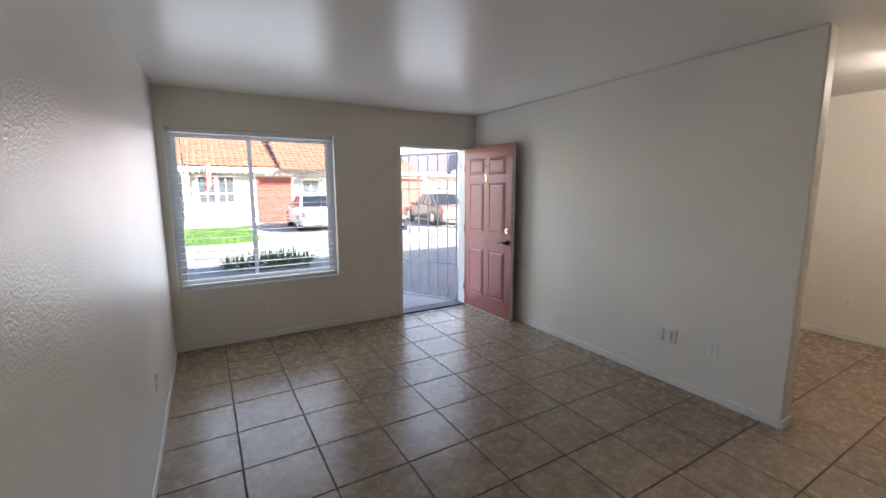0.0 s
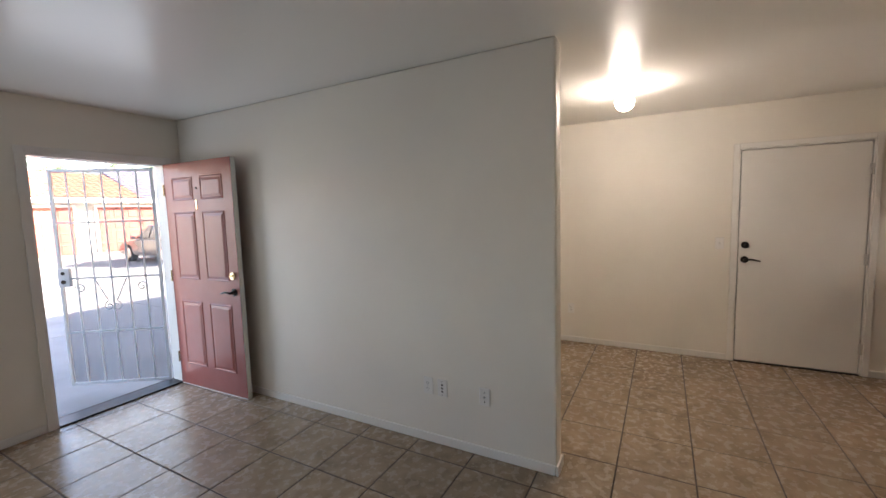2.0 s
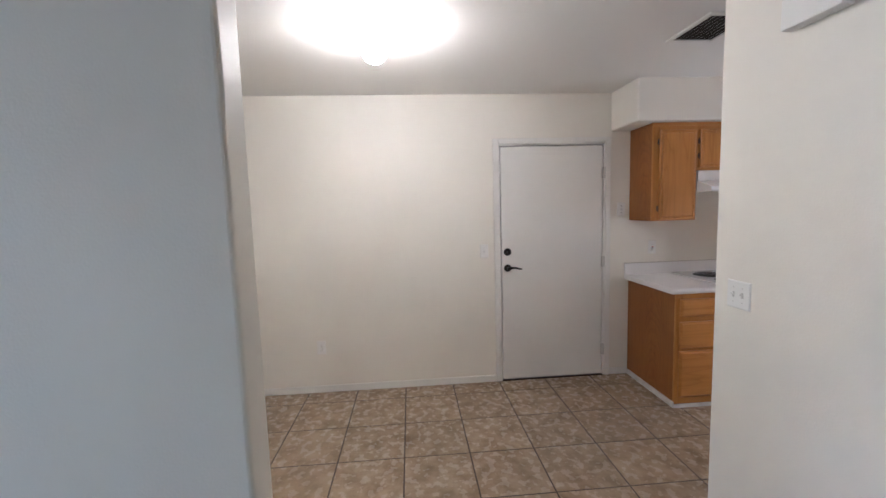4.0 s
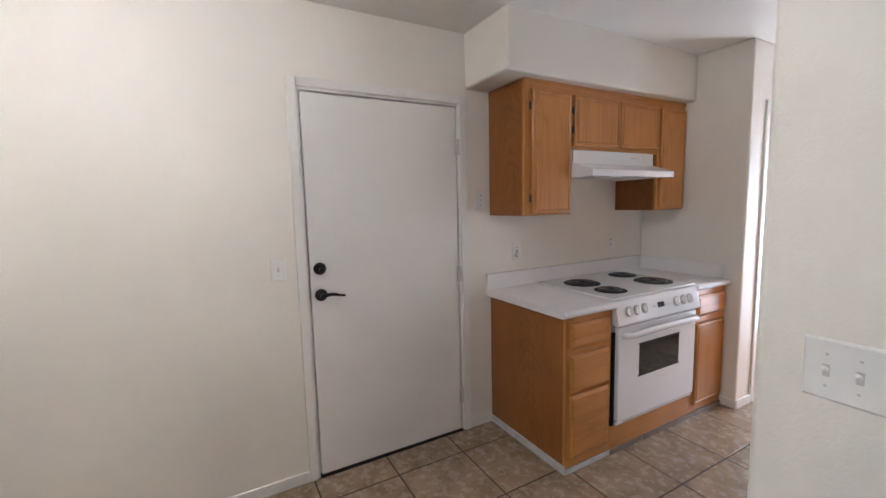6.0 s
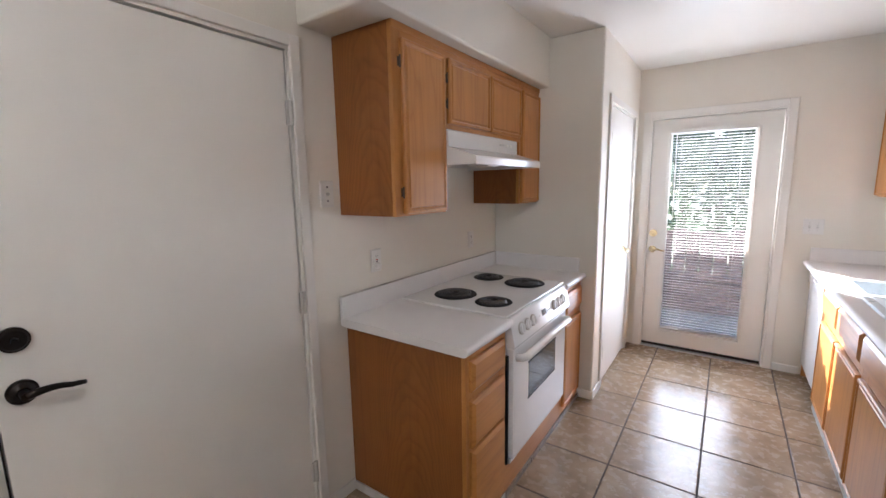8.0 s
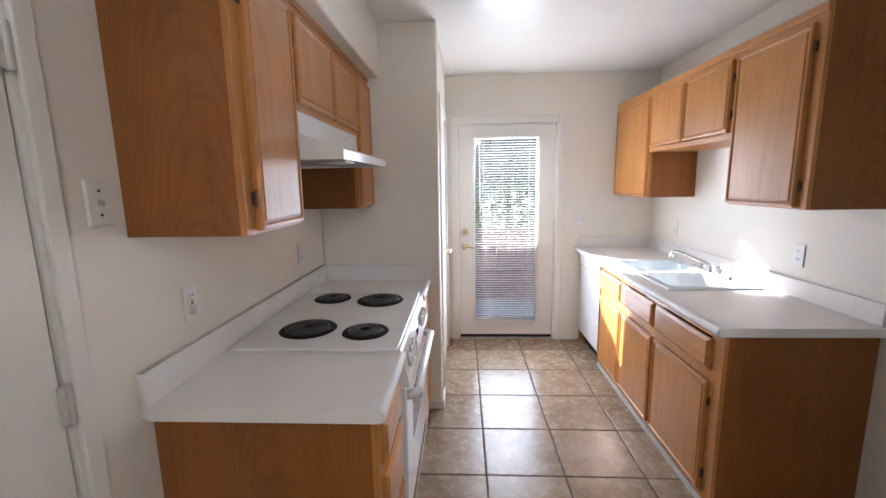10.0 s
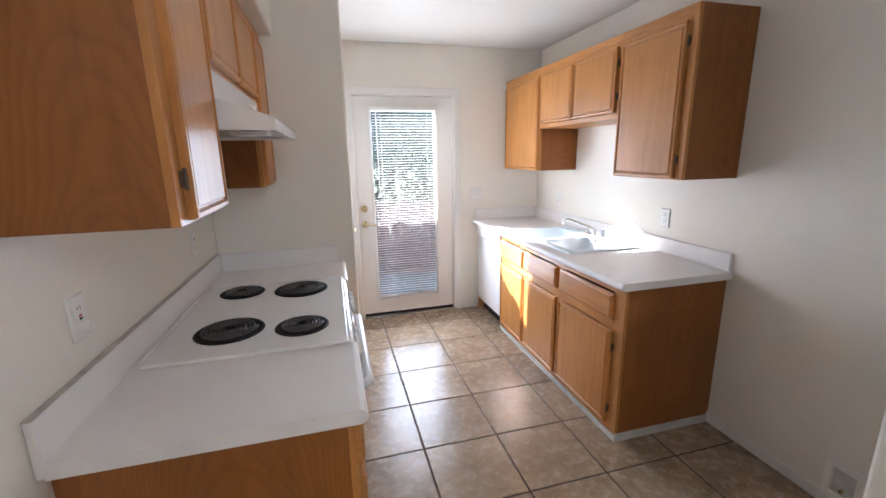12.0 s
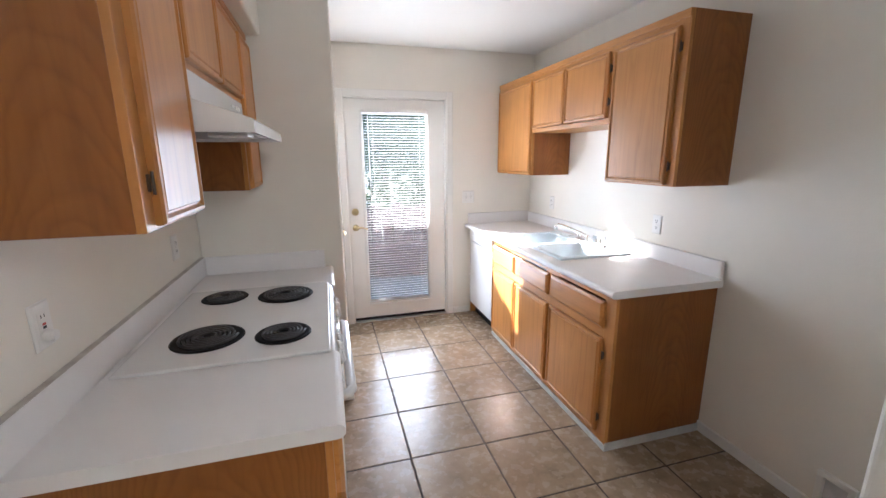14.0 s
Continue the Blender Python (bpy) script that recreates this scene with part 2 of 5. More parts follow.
M["stucco"] = plain("stucco", (0.44, 0.425, 0.395), 0.9, vary=0.06, scale=2, relief=0.3, rsize=60)
M["clay"] = plain("clay_roof_tile", (0.30, 0.115, 0.07), 0.8, vary=0.25, scale=5)
# Blue-grey copy of the roof, with the shade of its slopes in the colour.
M["shaded_roof"] = plain("blue_shaded_roof", (0.13, 0.13, 0.17), 0.8, vary=0.2, scale=5)
M["garage"] = plain("red_garage_paint", (0.25, 0.055, 0.035), 0.6, vary=0.08)
M["fence"] = plain("weathered_fence", (0.24, 0.175, 0.17), 0.85, vary=0.35, scale=7, relief=0.3, rsize=40)
M["leaf"] = plain("agave_leaf", (0.11, 0.18, 0.085), 0.5, vary=0.3, scale=4)
M["bush"] = plain("shrub_leaf", (0.17, 0.22, 0.13), 0.6, vary=0.4, scale=4)
M["hedge_leaf"] = plain("hedge_leaf", (0.16, 0.19, 0.05), 0.6, vary=0.4, scale=6)
bm_nt = M["bush"].node_tree
tl, mx = bm_nt.nodes.new("ShaderNodeBsdfTranslucent"), bm_nt.nodes.new("ShaderNodeMixShader")
tl.inputs[0].default_value = (0.20, 0.26, 0.16, 1)
mx.inputs[0].default_value = 0.5
bm_nt.links.new(bm_nt.nodes["Principled BSDF"].outputs[0], mx.inputs[1])
bm_nt.links.new(tl.outputs[0], mx.inputs[2])
bm_nt.links.new(mx.outputs[0], bm_nt.nodes["Material Output"].inputs[0])
M["bark"] = plain("bark", (0.10, 0.07, 0.05), 0.9, vary=0.3, scale=9)
M["car_white"] = plain("white_car_paint", (0.78, 0.78, 0.78), 0.2, vary=0.01)
M["car_silver"] = plain("tan_silver_car_paint", (0.19, 0.165, 0.15), 0.22, 0.5, vary=0.02)
M["car_glass"] = plain("tinted_glass", (0.015, 0.018, 0.022), 0.25)
M["tyre"] = plain("tyre_rubber", (0.02, 0.02, 0.02), 0.8)
M["tail"] = plain("tail_light", (0.45, 0.03, 0.02), 0.2)
M["pane_dark"] = plain("far_window_glass", (0.045, 0.055, 0.065), 0.45)
M["house_trim"] = plain("white_house_trim", (0.75, 0.72, 0.68), 0.6)

# ---- building helpers ----
ORG = {}


def thing(name, at=(0, 0, 0), label="", category="", group="", kind=""):
    """An Empty at the thing's base; its parts are given in world metres."""
    ob = new(name)
    ob.empty_display_size = 0.1
    ob.location = at
    ORG[ob.name] = Vector(at)
    return tagged(ob, label, category, group, kind)


def part(name, bm, material, parent=None, label=""):
    org = ORG.get(parent.name, Vector()) if parent else Vector()
    if org.length:
        bmesh.ops.translate(bm, vec=-org, verts=bm.verts)
    me = bpy.data.meshes.new(name)
    bm.to_mesh(me)
    bm.free()
    me.materials.append(material)
    ob = new(name, me)
    if parent:
        ob.parent = parent
        ORG[ob.name] = org
    if label:
        ob["label"] = label
    return ob


def smooth(ob):
    for p in ob.data.polygons:
        p.use_smooth = True
    return ob


def box(x0, x1, y0, y1, z0, z1, bevel=0.0, seg=2, bm=None):
    """A box between two corners, its edges rounded."""
    src = bmesh.new()
    bmesh.ops.create_cube(src, size=1.0)
    for v in src.verts:
        v.co = Vector(((x0 + x1) / 2 + v.co.x * (x1 - x0), (y0 + y1) / 2 + v.co.y * (y1 - y0), (z0 + z1) / 2 + v.co.z * (z1 - z0)))
    if bevel:
        bmesh.ops.bevel(src, geom=list(src.edges), offset=bevel, segments=seg, profile=0.5, affect='EDGES')
    if bm is None:
        return src
    me = bpy.data.meshes.new("tmp")
    src.to_mesh(me)
    src.free()
    bm.from_mesh(me)
    bpy.data.meshes.remove(me)
    return bm


def joined(*bms):
    out = bmesh.new()
    for q in bms:
        me = bpy.data.meshes.new("tmp")
        q.to_mesh(me)
        q.free()
        out.from_mesh(me)
        bpy.data.meshes.remove(me)
    return out


def rings(o, u, v, n, w, h, steps, bm=None):
    """A panel built of nested rectangles: steps are (inset, height along n); the last one is capped."""
    bm = bm or bmesh.new()
    o, u, v, n = Vector(o), Vector(u), Vector(v), Vector(n)
    prev = None
    for ins, ht in steps:
        ring = [bm.verts.new(o + u * a + v * c + n * ht) for a, c in ((ins, ins), (w - ins, ins), (w - ins, h - ins), (ins, h - ins))]
        if prev:
            for i in range(4):
                bm.faces.new((prev[i], prev[(i + 1) % 4], ring[(i + 1) % 4], ring[i]))
        prev = ring
    bm.faces.new(prev)
    bmesh.ops.recalc_face_normals(bm, faces=bm.faces)
    return bm


def rod(a, c, r, seg=12, r2=None, bm=None):
    """A round bar from a to c."""
    a, c = Vector(a), Vector(c)
    src = bmesh.new()
    d = c - a
    m = Matrix.Translation((a + c) / 2) @ d.to_track_quat("Z", "Y").to_matrix().to_4x4()
    bmesh.ops.create_cone(src, cap_ends=True, segments=seg, radius1=r, radius2=r if r2 is None else r2, depth=d.length, matrix=m)
    return src if bm is None else joined(bm, src)


def tube(points, r, seg=10, closed=False):
    """A bent bar of radius r (or one radius a point) along points."""
    bm = bmesh.new()
    pts = [Vector(p) for p in points]
    loops = []
    for i, p in enumerate(pts):
        a = pts[i - 1] if i or closed else pts[i]
        c = pts[(i + 1) % len(pts)] if i < len(pts) - 1 or closed else pts[i]
        q = (c - a).to_track_quat("Z", "Y")
        rr = r[i] if isinstance(r, (list, tuple)) else r
        loops.append([bm.verts.new(p + q @ Vector((rr * math.cos(2 * math.pi * k / seg), rr * math.sin(2 * math.pi * k / seg), 0))) for k in range(seg)])
    for i in range(len(loops) - (0 if closed else 1)):
        A, B = loops[i], loops[(i + 1) % len(loops)]
        for k in range(seg):
            bm.faces.new((A[k], A[(k + 1) % seg], B[(k + 1) % seg], B[k]))
    if not closed:
        bm.faces.new(loops[0][::-1])
        bm.faces.new(loops[-1])
    bmesh.ops.recalc_face_normals(bm, faces=bm.faces)
    return bm


def prism(profile, axis, a, c):
    """An outline of (p, q) pairs drawn out along an axis from a to c."""
    bm = bmesh.new()

    def at(p, q, s):
        return {0: (s, p, q), 1: (p, s, q), 2: (p, q, s)}[axis]
    A = [bm.verts.new(at(p, q, a)) for p, q in profile]
    B = [bm.verts.new(at(p, q, c)) for p, q in profile]
    bm.faces.new(A)
    bm.faces.new(B[::-1])
    k = len(profile)
    for i in range(k):
        bm.faces.new((A[i], B[i], B[(i + 1) % k], A[(i + 1) % k]))
    bmesh.ops.recalc_face_normals(bm, faces=bm.faces)
    return bm


def slab_with_hole(xs, ys, z0, z1, holes):
    """One welded slab over a grid of cells, with some cells left open."""
    bm = bmesh.new()
    vs = {(i, j): bm.verts.new((x, y, z1)) for i, x in enumerate(xs) for j, y in enumerate(ys)}
    fs = [bm.faces.new((vs[i, j], vs[i + 1, j], vs[i + 1, j + 1], vs[i, j + 1])) for i in range(len(xs) - 1) for j in range(len(ys) - 1) if (i, j) not in holes]
    ex = bmesh.ops.extrude_face_region(bm, geom=fs)
    bmesh.ops.translate(bm, vec=(0, 0, z0 - z1), verts=[e for e in ex["geom"] if isinstance(e, bmesh.types.BMVert)])
    bmesh.ops.recalc_face_normals(bm, faces=bm.faces)
    return bm


def structure(name, bm, material, label):
    return tagged(part(name, bm, material), label, name.rstrip("_0123456789").split("_")[0], "", "structure")

# ---- structure ----
CEIL = 2.46
WX, NY, PX, EX, KX, SY, BY = 0.31, 5.18, 3.75, 6.25, 3.61, -0.04, -3.38   # inner faces of the walls
WIN = (0.378, 1.905, 0.58, 2.11)
FD = (2.673, 3.615, 2.055)          # front door opening: x, x, head
GD = (-0.385, 0.547, 2.052)         # garage door opening: y, y, head
BD = (4.475, 5.39, 2.045)          # back door opening
PD = (-3.20, -2.36, 2.045)         # pantry door opening
GROUND = -0.10

structure("floor", box(0.13, 6.43, -3.60, 5.40, -0.12, -0.0025), M["grout"], "dark brown grout bed of the tiled floor")

structure("wall_west", box(0.19, WX, -0.16, 5.33, 0, CEIL), M["wall_west"], "glossy off-white orange-peel textured living room wall")
structure("wall_north", joined(
    box(WX, WIN[0], NY, 5.33, 0, CEIL), box(WIN[0], WIN[1], NY, 5.33, 0, WIN[2]), box(WIN[0], WIN[1], NY, 5.33, WIN[3], CEIL),
    box(WIN[1], FD[0], NY, 5.33, 0, CEIL), box(FD[0], FD[1], NY, 5.33, FD[2], CEIL), box(FD[1], 3.87, NY, 5.33, 0, CEIL)),
    M["wall"], "off-white front wall with window and entry door")
structure("wall_partition", box(PX, 3.87, 1.688, NY, 0, CEIL, 0.012, 3), M["wall"], "off-white partition wall with rounded end")
structure("wall_dining", box(3.87, 6.37, 3.20, 3.32, 0, CEIL), M["wall"], "plain off-white dining wall")
structure("wall_east", joined(
    box(EX, 6.37, GD[1], 3.20, 0, CEIL), box(EX, 6.37, GD[0], GD[1], GD[2], CEIL), box(EX, 6.37, -3.50, GD[0], 0, CEIL)),
    M["wall"], "off-white wall with flush white door")
structure("wall_back", joined(
    box(KX, BD[0], -3.50, BY, 0, CEIL), box(BD[0], BD[1], -3.50, BY, BD[2], CEIL), box(BD[1], EX, -3.50, BY, 0, CEIL)),
    M["wall"], "off-white kitchen end wall with glazed door")
structure("wall_sink", box(3.49, KX, -3.50, -0.134, 0, CEIL), M["wall"], "off-white kitchen wall behind the sink")
structure("wall_south", box(0.19, 4.515, -0.135, SY, 0, CEIL, 0.018, 4), M["wall"], "off-white wall ending in a rounded kitchen pier")
structure("wall_pantry_side", box(5.49, EX, -2.24, -2.12, 0, CEIL, 0.012, 3), M["wall"], "off-white pantry side wall with rounded corner")
structure("wall_pantry_front", joined(
    box(5.495, 5.61, PD[1], -2.235, 0, CEIL), box(5.495, 5.61, PD[0], PD[1], PD[2], CEIL), box(5.495, 5.61, BY, PD[0], 0, CEIL)),
    M["wall"], "off-white pantry front wall with door")
structure("wall_hearth", box(1.90, 3.035, SY, 0.555, 0, CEIL), M["wall"], "white chimney breast beside the passage")
structure("soffit", box(5.84, 6.26, -2.125, -0.435, 2.145, 2.47, 0.014, 3), M["wall"], "off-white boxed soffit over the upper cabinets")
structure("ceiling", box(0.19, 6.37, -3.50, 5.33, CEIL, 2.60), M["ceil"], "semi-gloss white ceiling")
structure("roof", joined(prism([(-4.1, 2.62), (0.9, 4.05), (5.75, 2.62), (5.75, 2.75), (0.9, 4.2), (-4.1, 2.75)], 0, -6.0, 12.0)), M["clay"], "low gable roof over the house")


def baseboard(name, x0, x1, y0, y1):
    structure(name, box(x0, x1, y0, y1, 0.0, 0.062, 0.005, 2), M["trim"], "low white painted baseboard")


T = 0.012
baseboard("baseboard_1", WX, WX + T, SY, NY - 0.0)
baseboard("baseboard_2", WX + T, FD[0] - 0.055, NY - T, NY)
baseboard("baseboard_3", FD[1] + 0.055, PX - T, NY - T, NY)
baseboard("baseboard_4", PX - T, PX, 1.693, NY)
baseboard("baseboard_5", PX - T, 3.87 + T, 1.688 - T, 1.688 + 0.003)
baseboard("baseboard_6", 3.87, 3.87 + T, 1.693, 3.2)
baseboard("baseboard_7", EX - T, EX, GD[1] + 0.047, 3.2)
baseboard("baseboard_8", EX - T, EX, -0.60, GD[0] - 0.047)
baseboard("baseboard_9", 3.04, 4.515, SY, SY + T)
baseboard("baseboard_10", 4.515, 4.515 + T, -0.135 - T, SY + T)
baseboard("baseboard_11", KX + T, 4.515, -0.135 - T, -0.135)
baseboard("baseboard_12", KX, KX + T, -1.29, -0.135 - T)
baseboard("baseboard_13", 5.49 - T, 5.60, -2.12, -2.12 + T)
baseboard("baseboard_14", 5.49 - T, 5.49, PD[1] + 0.056, -2.12)
baseboard("baseboard_15", 4.25, BD[0] - 0.058, BY, BY + T)


# ---- window and its blind ----
def slide_window():
    w = thing("window_1", ((WIN[0] + WIN[1]) / 2, 5.27, WIN[2]), "sliding window with grey-white vinyl frame and sunlit glass", "window", "", "structure")
    x0, x1, z0, z1 = WIN
    y0, y1 = 5.255, 5.315
    f = 0.045
    part("window_frame", joined(box(x0, x1, y0, y1, z0, z0 + f), box(x0, x1, y0, y1, z1 - f, z1), box(x0, x0 + f, y0, y1, z0 + f, z1 - f), box(x1 - f, x1, y0, y1, z0 + f, z1 - f)), M["vinyl"], w)
    xm = 1.075
    s = 0.035
    for a, c, y in ((x0 + f, xm + 0.02, 5.285), (xm - 0.02, x1 - f, 5.265)):
        sash = part("sash", joined(box(a, c, y, y + 0.02, z0 + f, z0 + f + s, .003), box(a, c, y, y + 0.02, z1 - f - s, z1 - f, .003), box(a, a + s, y, y + 0.02, z0 + f + s, z1 - f - s, .003), box(c - s, c, y, y + 0.02, z0 + f + s, z1 - f - s, .003)), M["vinyl"], w)
        g = part("pane", box(a + s, c - s, y + 0.008, y + 0.012, z0 + f + s, z1 - f - s), M["glass"], sash)
        g.visible_shadow = False
    part("window_sill", box(x0 + .001, x1 - .001, NY - 0.004, 5.255, z0 - 0.001, z0 + 0.006, .002), M["trim"], w)
    return w


slide_window()


def front_blind():
    x0, x1, z0, z1 = WIN[0] + 0.03, WIN[1] - 0.03, WIN[2], WIN[3]
    bl = thing("window_blind", ((x0 + x1) / 2, 5.225, z1), "white horizontal blind lowered with its slats level", "blind")
    part("head_rail", box(x0, x1, 5.205, 5.25, z1 - 0.045, z1 - 0.001, .004), M["plastic"], bl)
    part("bottom_rail", box(x0, x1, 5.212, 5.243, z0 + 0.035, z0 + 0.055, .005), M["plastic"], bl)
    zs = z0 + 0.10
    first = None
    while zs < z1 - 0.06:
        if first is None:
            first = part("slat", prism([(5.210, zs - 0.0012), (5.228, zs + 0.0010), (5.246, zs + 0.0005), (5.246, zs + 0.0022), (5.228, zs + 0.0027), (5.210, zs + 0.0005)], 0, x0 + 0.004, x1 - 0.004), M["slat"], bl)
            zf = zs
        else:
            o = new("slat", first.data)
            o.parent = bl
            o.location = (0, 0, zs - zf)
        zs += 0.066
    for x in (x0 + 0.12, (x0 + x1) / 2 - 0.05, x1 - 0.12):
        part("cord", rod((x, 5.228, z0 + 0.05), (x, 5.228, z1 - 0.04), 0.0012, 6), M["plastic"], bl)
    part("wand", rod((x0 + 0.10, 5.203, z1 - 0.75), (x0 + 0.085, 5.207, z1 - 0.04), 0.004, 8), M["plastic"], bl)


front_blind()


# ---- doors ----
def casing(parent, along, a, c, head, face, out, width=0.055, depth=0.014):
    """Door trim round an opening on the wall face; along: 0 for x, 1 for y; out: the way into the room."""
    lo, hi = (face, face + out * depth) if out > 0 else (face + out * depth, face)
    for p, q, z0, z1 in ((a - width, a, 0, head + width), (c, c + width, 0, head + width), (a, c, head, head + width)):
        bm = box(p, q, lo, hi, z0, z1, 0.004, 2) if along == 0 else box(lo, hi, p, q, z0, z1, 0.004, 2)
        part("casing", bm, M["trim"], parent)


def jambs(parent, along, a, c, head, lo, hi, t=0.012):
    for p, q, z0, z1 in ((a, a + t, 0, head), (c - t, c, 0, head), (a + t, c - t, head - t, head)):
        bm = box(p, q, lo, hi, z0, z1) if along == 0 else box(lo, hi, p, q, z0, z1)
        part("jamb", bm, M["trim"], parent)


def lever(parent, at, n, way, material, length=0.115, rose=0.032, drop=0.012, label="dark bronze lever handle"):
    """A lever on a round rose; n: out of the door, way: the way the lever points."""
    at, n, way = Vector(at), Vector(n), Vector(way)
    up = Vector((0, 0, 1))
    ro = part("rose", joined(rod(at, at + n * 0.008, rose, 24), rod(at + n * 0.008, at + n * 0.018, rose * 0.8, 24, rose * 0.45), rod(at + n * 0.018, at + n * 0.05, 0.011, 14)), material, parent, label)
    s = at + n * 0.048
    pts, rad = [], []
    for i in range(13):
        f = i / 12
        pts.append(s + way * (length * f) + up * (0.010 * math.sin(f * 3.0) - drop * f * f * 1.6 + (0.010 * max(0, f - 0.75) * 4)) + n * (0.006 * math.sin(f * math.pi)))
        rad.append(0.0105 - 0.0045 * f)
    smooth(part("lever", tube(pts, rad, 10), material, ro))
    return ro


def deadbolt(parent, at, n, material, turn=True, label="round deadbolt"):
    at, n = Vector(at), Vector(n)
    q = part("deadbolt", joined(rod(at, at + n * 0.012, 0.032, 26), rod(at + n * 0.012, at + n * 0.018, 0.029, 26, 0.024)), material, parent, label)
    if turn:
        u = Vector((0, 0, 1))
        part("thumb_turn", rod(at + n * 0.018 - u * 0.0, at + n * 0.034, 0.008, 10), material, q)


def hinge(parent, at, mat="hinge"):
    x, y, z = at
    part("hinge", joined(rod((x, y, z - 0.048), (x, y, z + 0.048), 0.0085, 12), box(x - 0.002, x + 0.008, y - 0.018, y + 0.018, z - 0.046, z + 0.046)), M[mat], parent)


def flush_door():
    d = thing("door_2", (EX, (GD[0] + GD[1]) / 2, 0), "closed flush white slab door with dark bronze hardware", "door", "", "structure")
    casing(d, 1, GD[0], GD[1], GD[2], EX, -1, 0.046)
    jambs(d, 1, GD[0], GD[1], GD[2], EX, 6.37)
    leaf = part("leaf", box(EX + 0.004, EX + 0.044, GD[0] + 0.020, GD[1] - 0.020, 0.012, GD[2] - 0.020, 0.002), M["white_door"], d)
    deadbolt(leaf, (EX + 0.004, 0.478, 1.145), (-1, 0, 0), M["bronze"], True, "dark bronze round deadbolt")
    lever(leaf, (EX + 0.004, 0.478, 1.005), (-1, 0, 0), (0, -1, 0), M["bronze"])
    for z in (0.24, 1.03, 1.80):
        hinge(d, (EX - 0.006, GD[0] + 0.012, z))
    part("threshold", box(EX - 0.01, 6.37, GD[0] + .012, GD[1] - .012, 0.0, 0.010, .003), M["bronze"], d)
    # Dark sheet added behind the leaf to give the gap round it its shade.
    part("gap_shade_sheet", box(6.45, 6.50, GD[0] - 0.2, GD[1] + 0.2, 0, 2.4), M["slot"], d)


flush_door()


def pantry_door():
    d = thing("door_3", (5.5, (PD[0] + PD[1]) / 2, 0), "closed white pantry slab door with brass lever", "door", "", "structure")
    casing(d, 1, PD[0], PD[1], PD[2], 5.495, -1, 0.05)
    jambs(d, 1, PD[0], PD[1], PD[2], 5.495, 5.61)
    leaf = part("leaf", box(5.499, 5.534, PD[0] + 0.015, PD[1] - 0.015, 0.012, PD[2] - 0.015, 0.002), M["white_door"], d)
    lever(leaf, (5.499, -2.98, 0.955), (-1, 0, 0), (0, 1, 0), M["brass"], 0.10, 0.03, label="polished brass lever handle")
    for z in (0.26, 1.80):
        hinge(d, (5.490, PD[1] - 0.012, z))
    # Added dark sheet; its colour supplies the shade seen in the pantry door's gap.
    part("pantry_gap_shade", box(5.70, 5.72, PD[0], PD[1], 0.0, 2.2), M["slot"], d)


pantry_door()

GL = (4.655, 5.225, 0.20, 1.905)      # the back door's glass


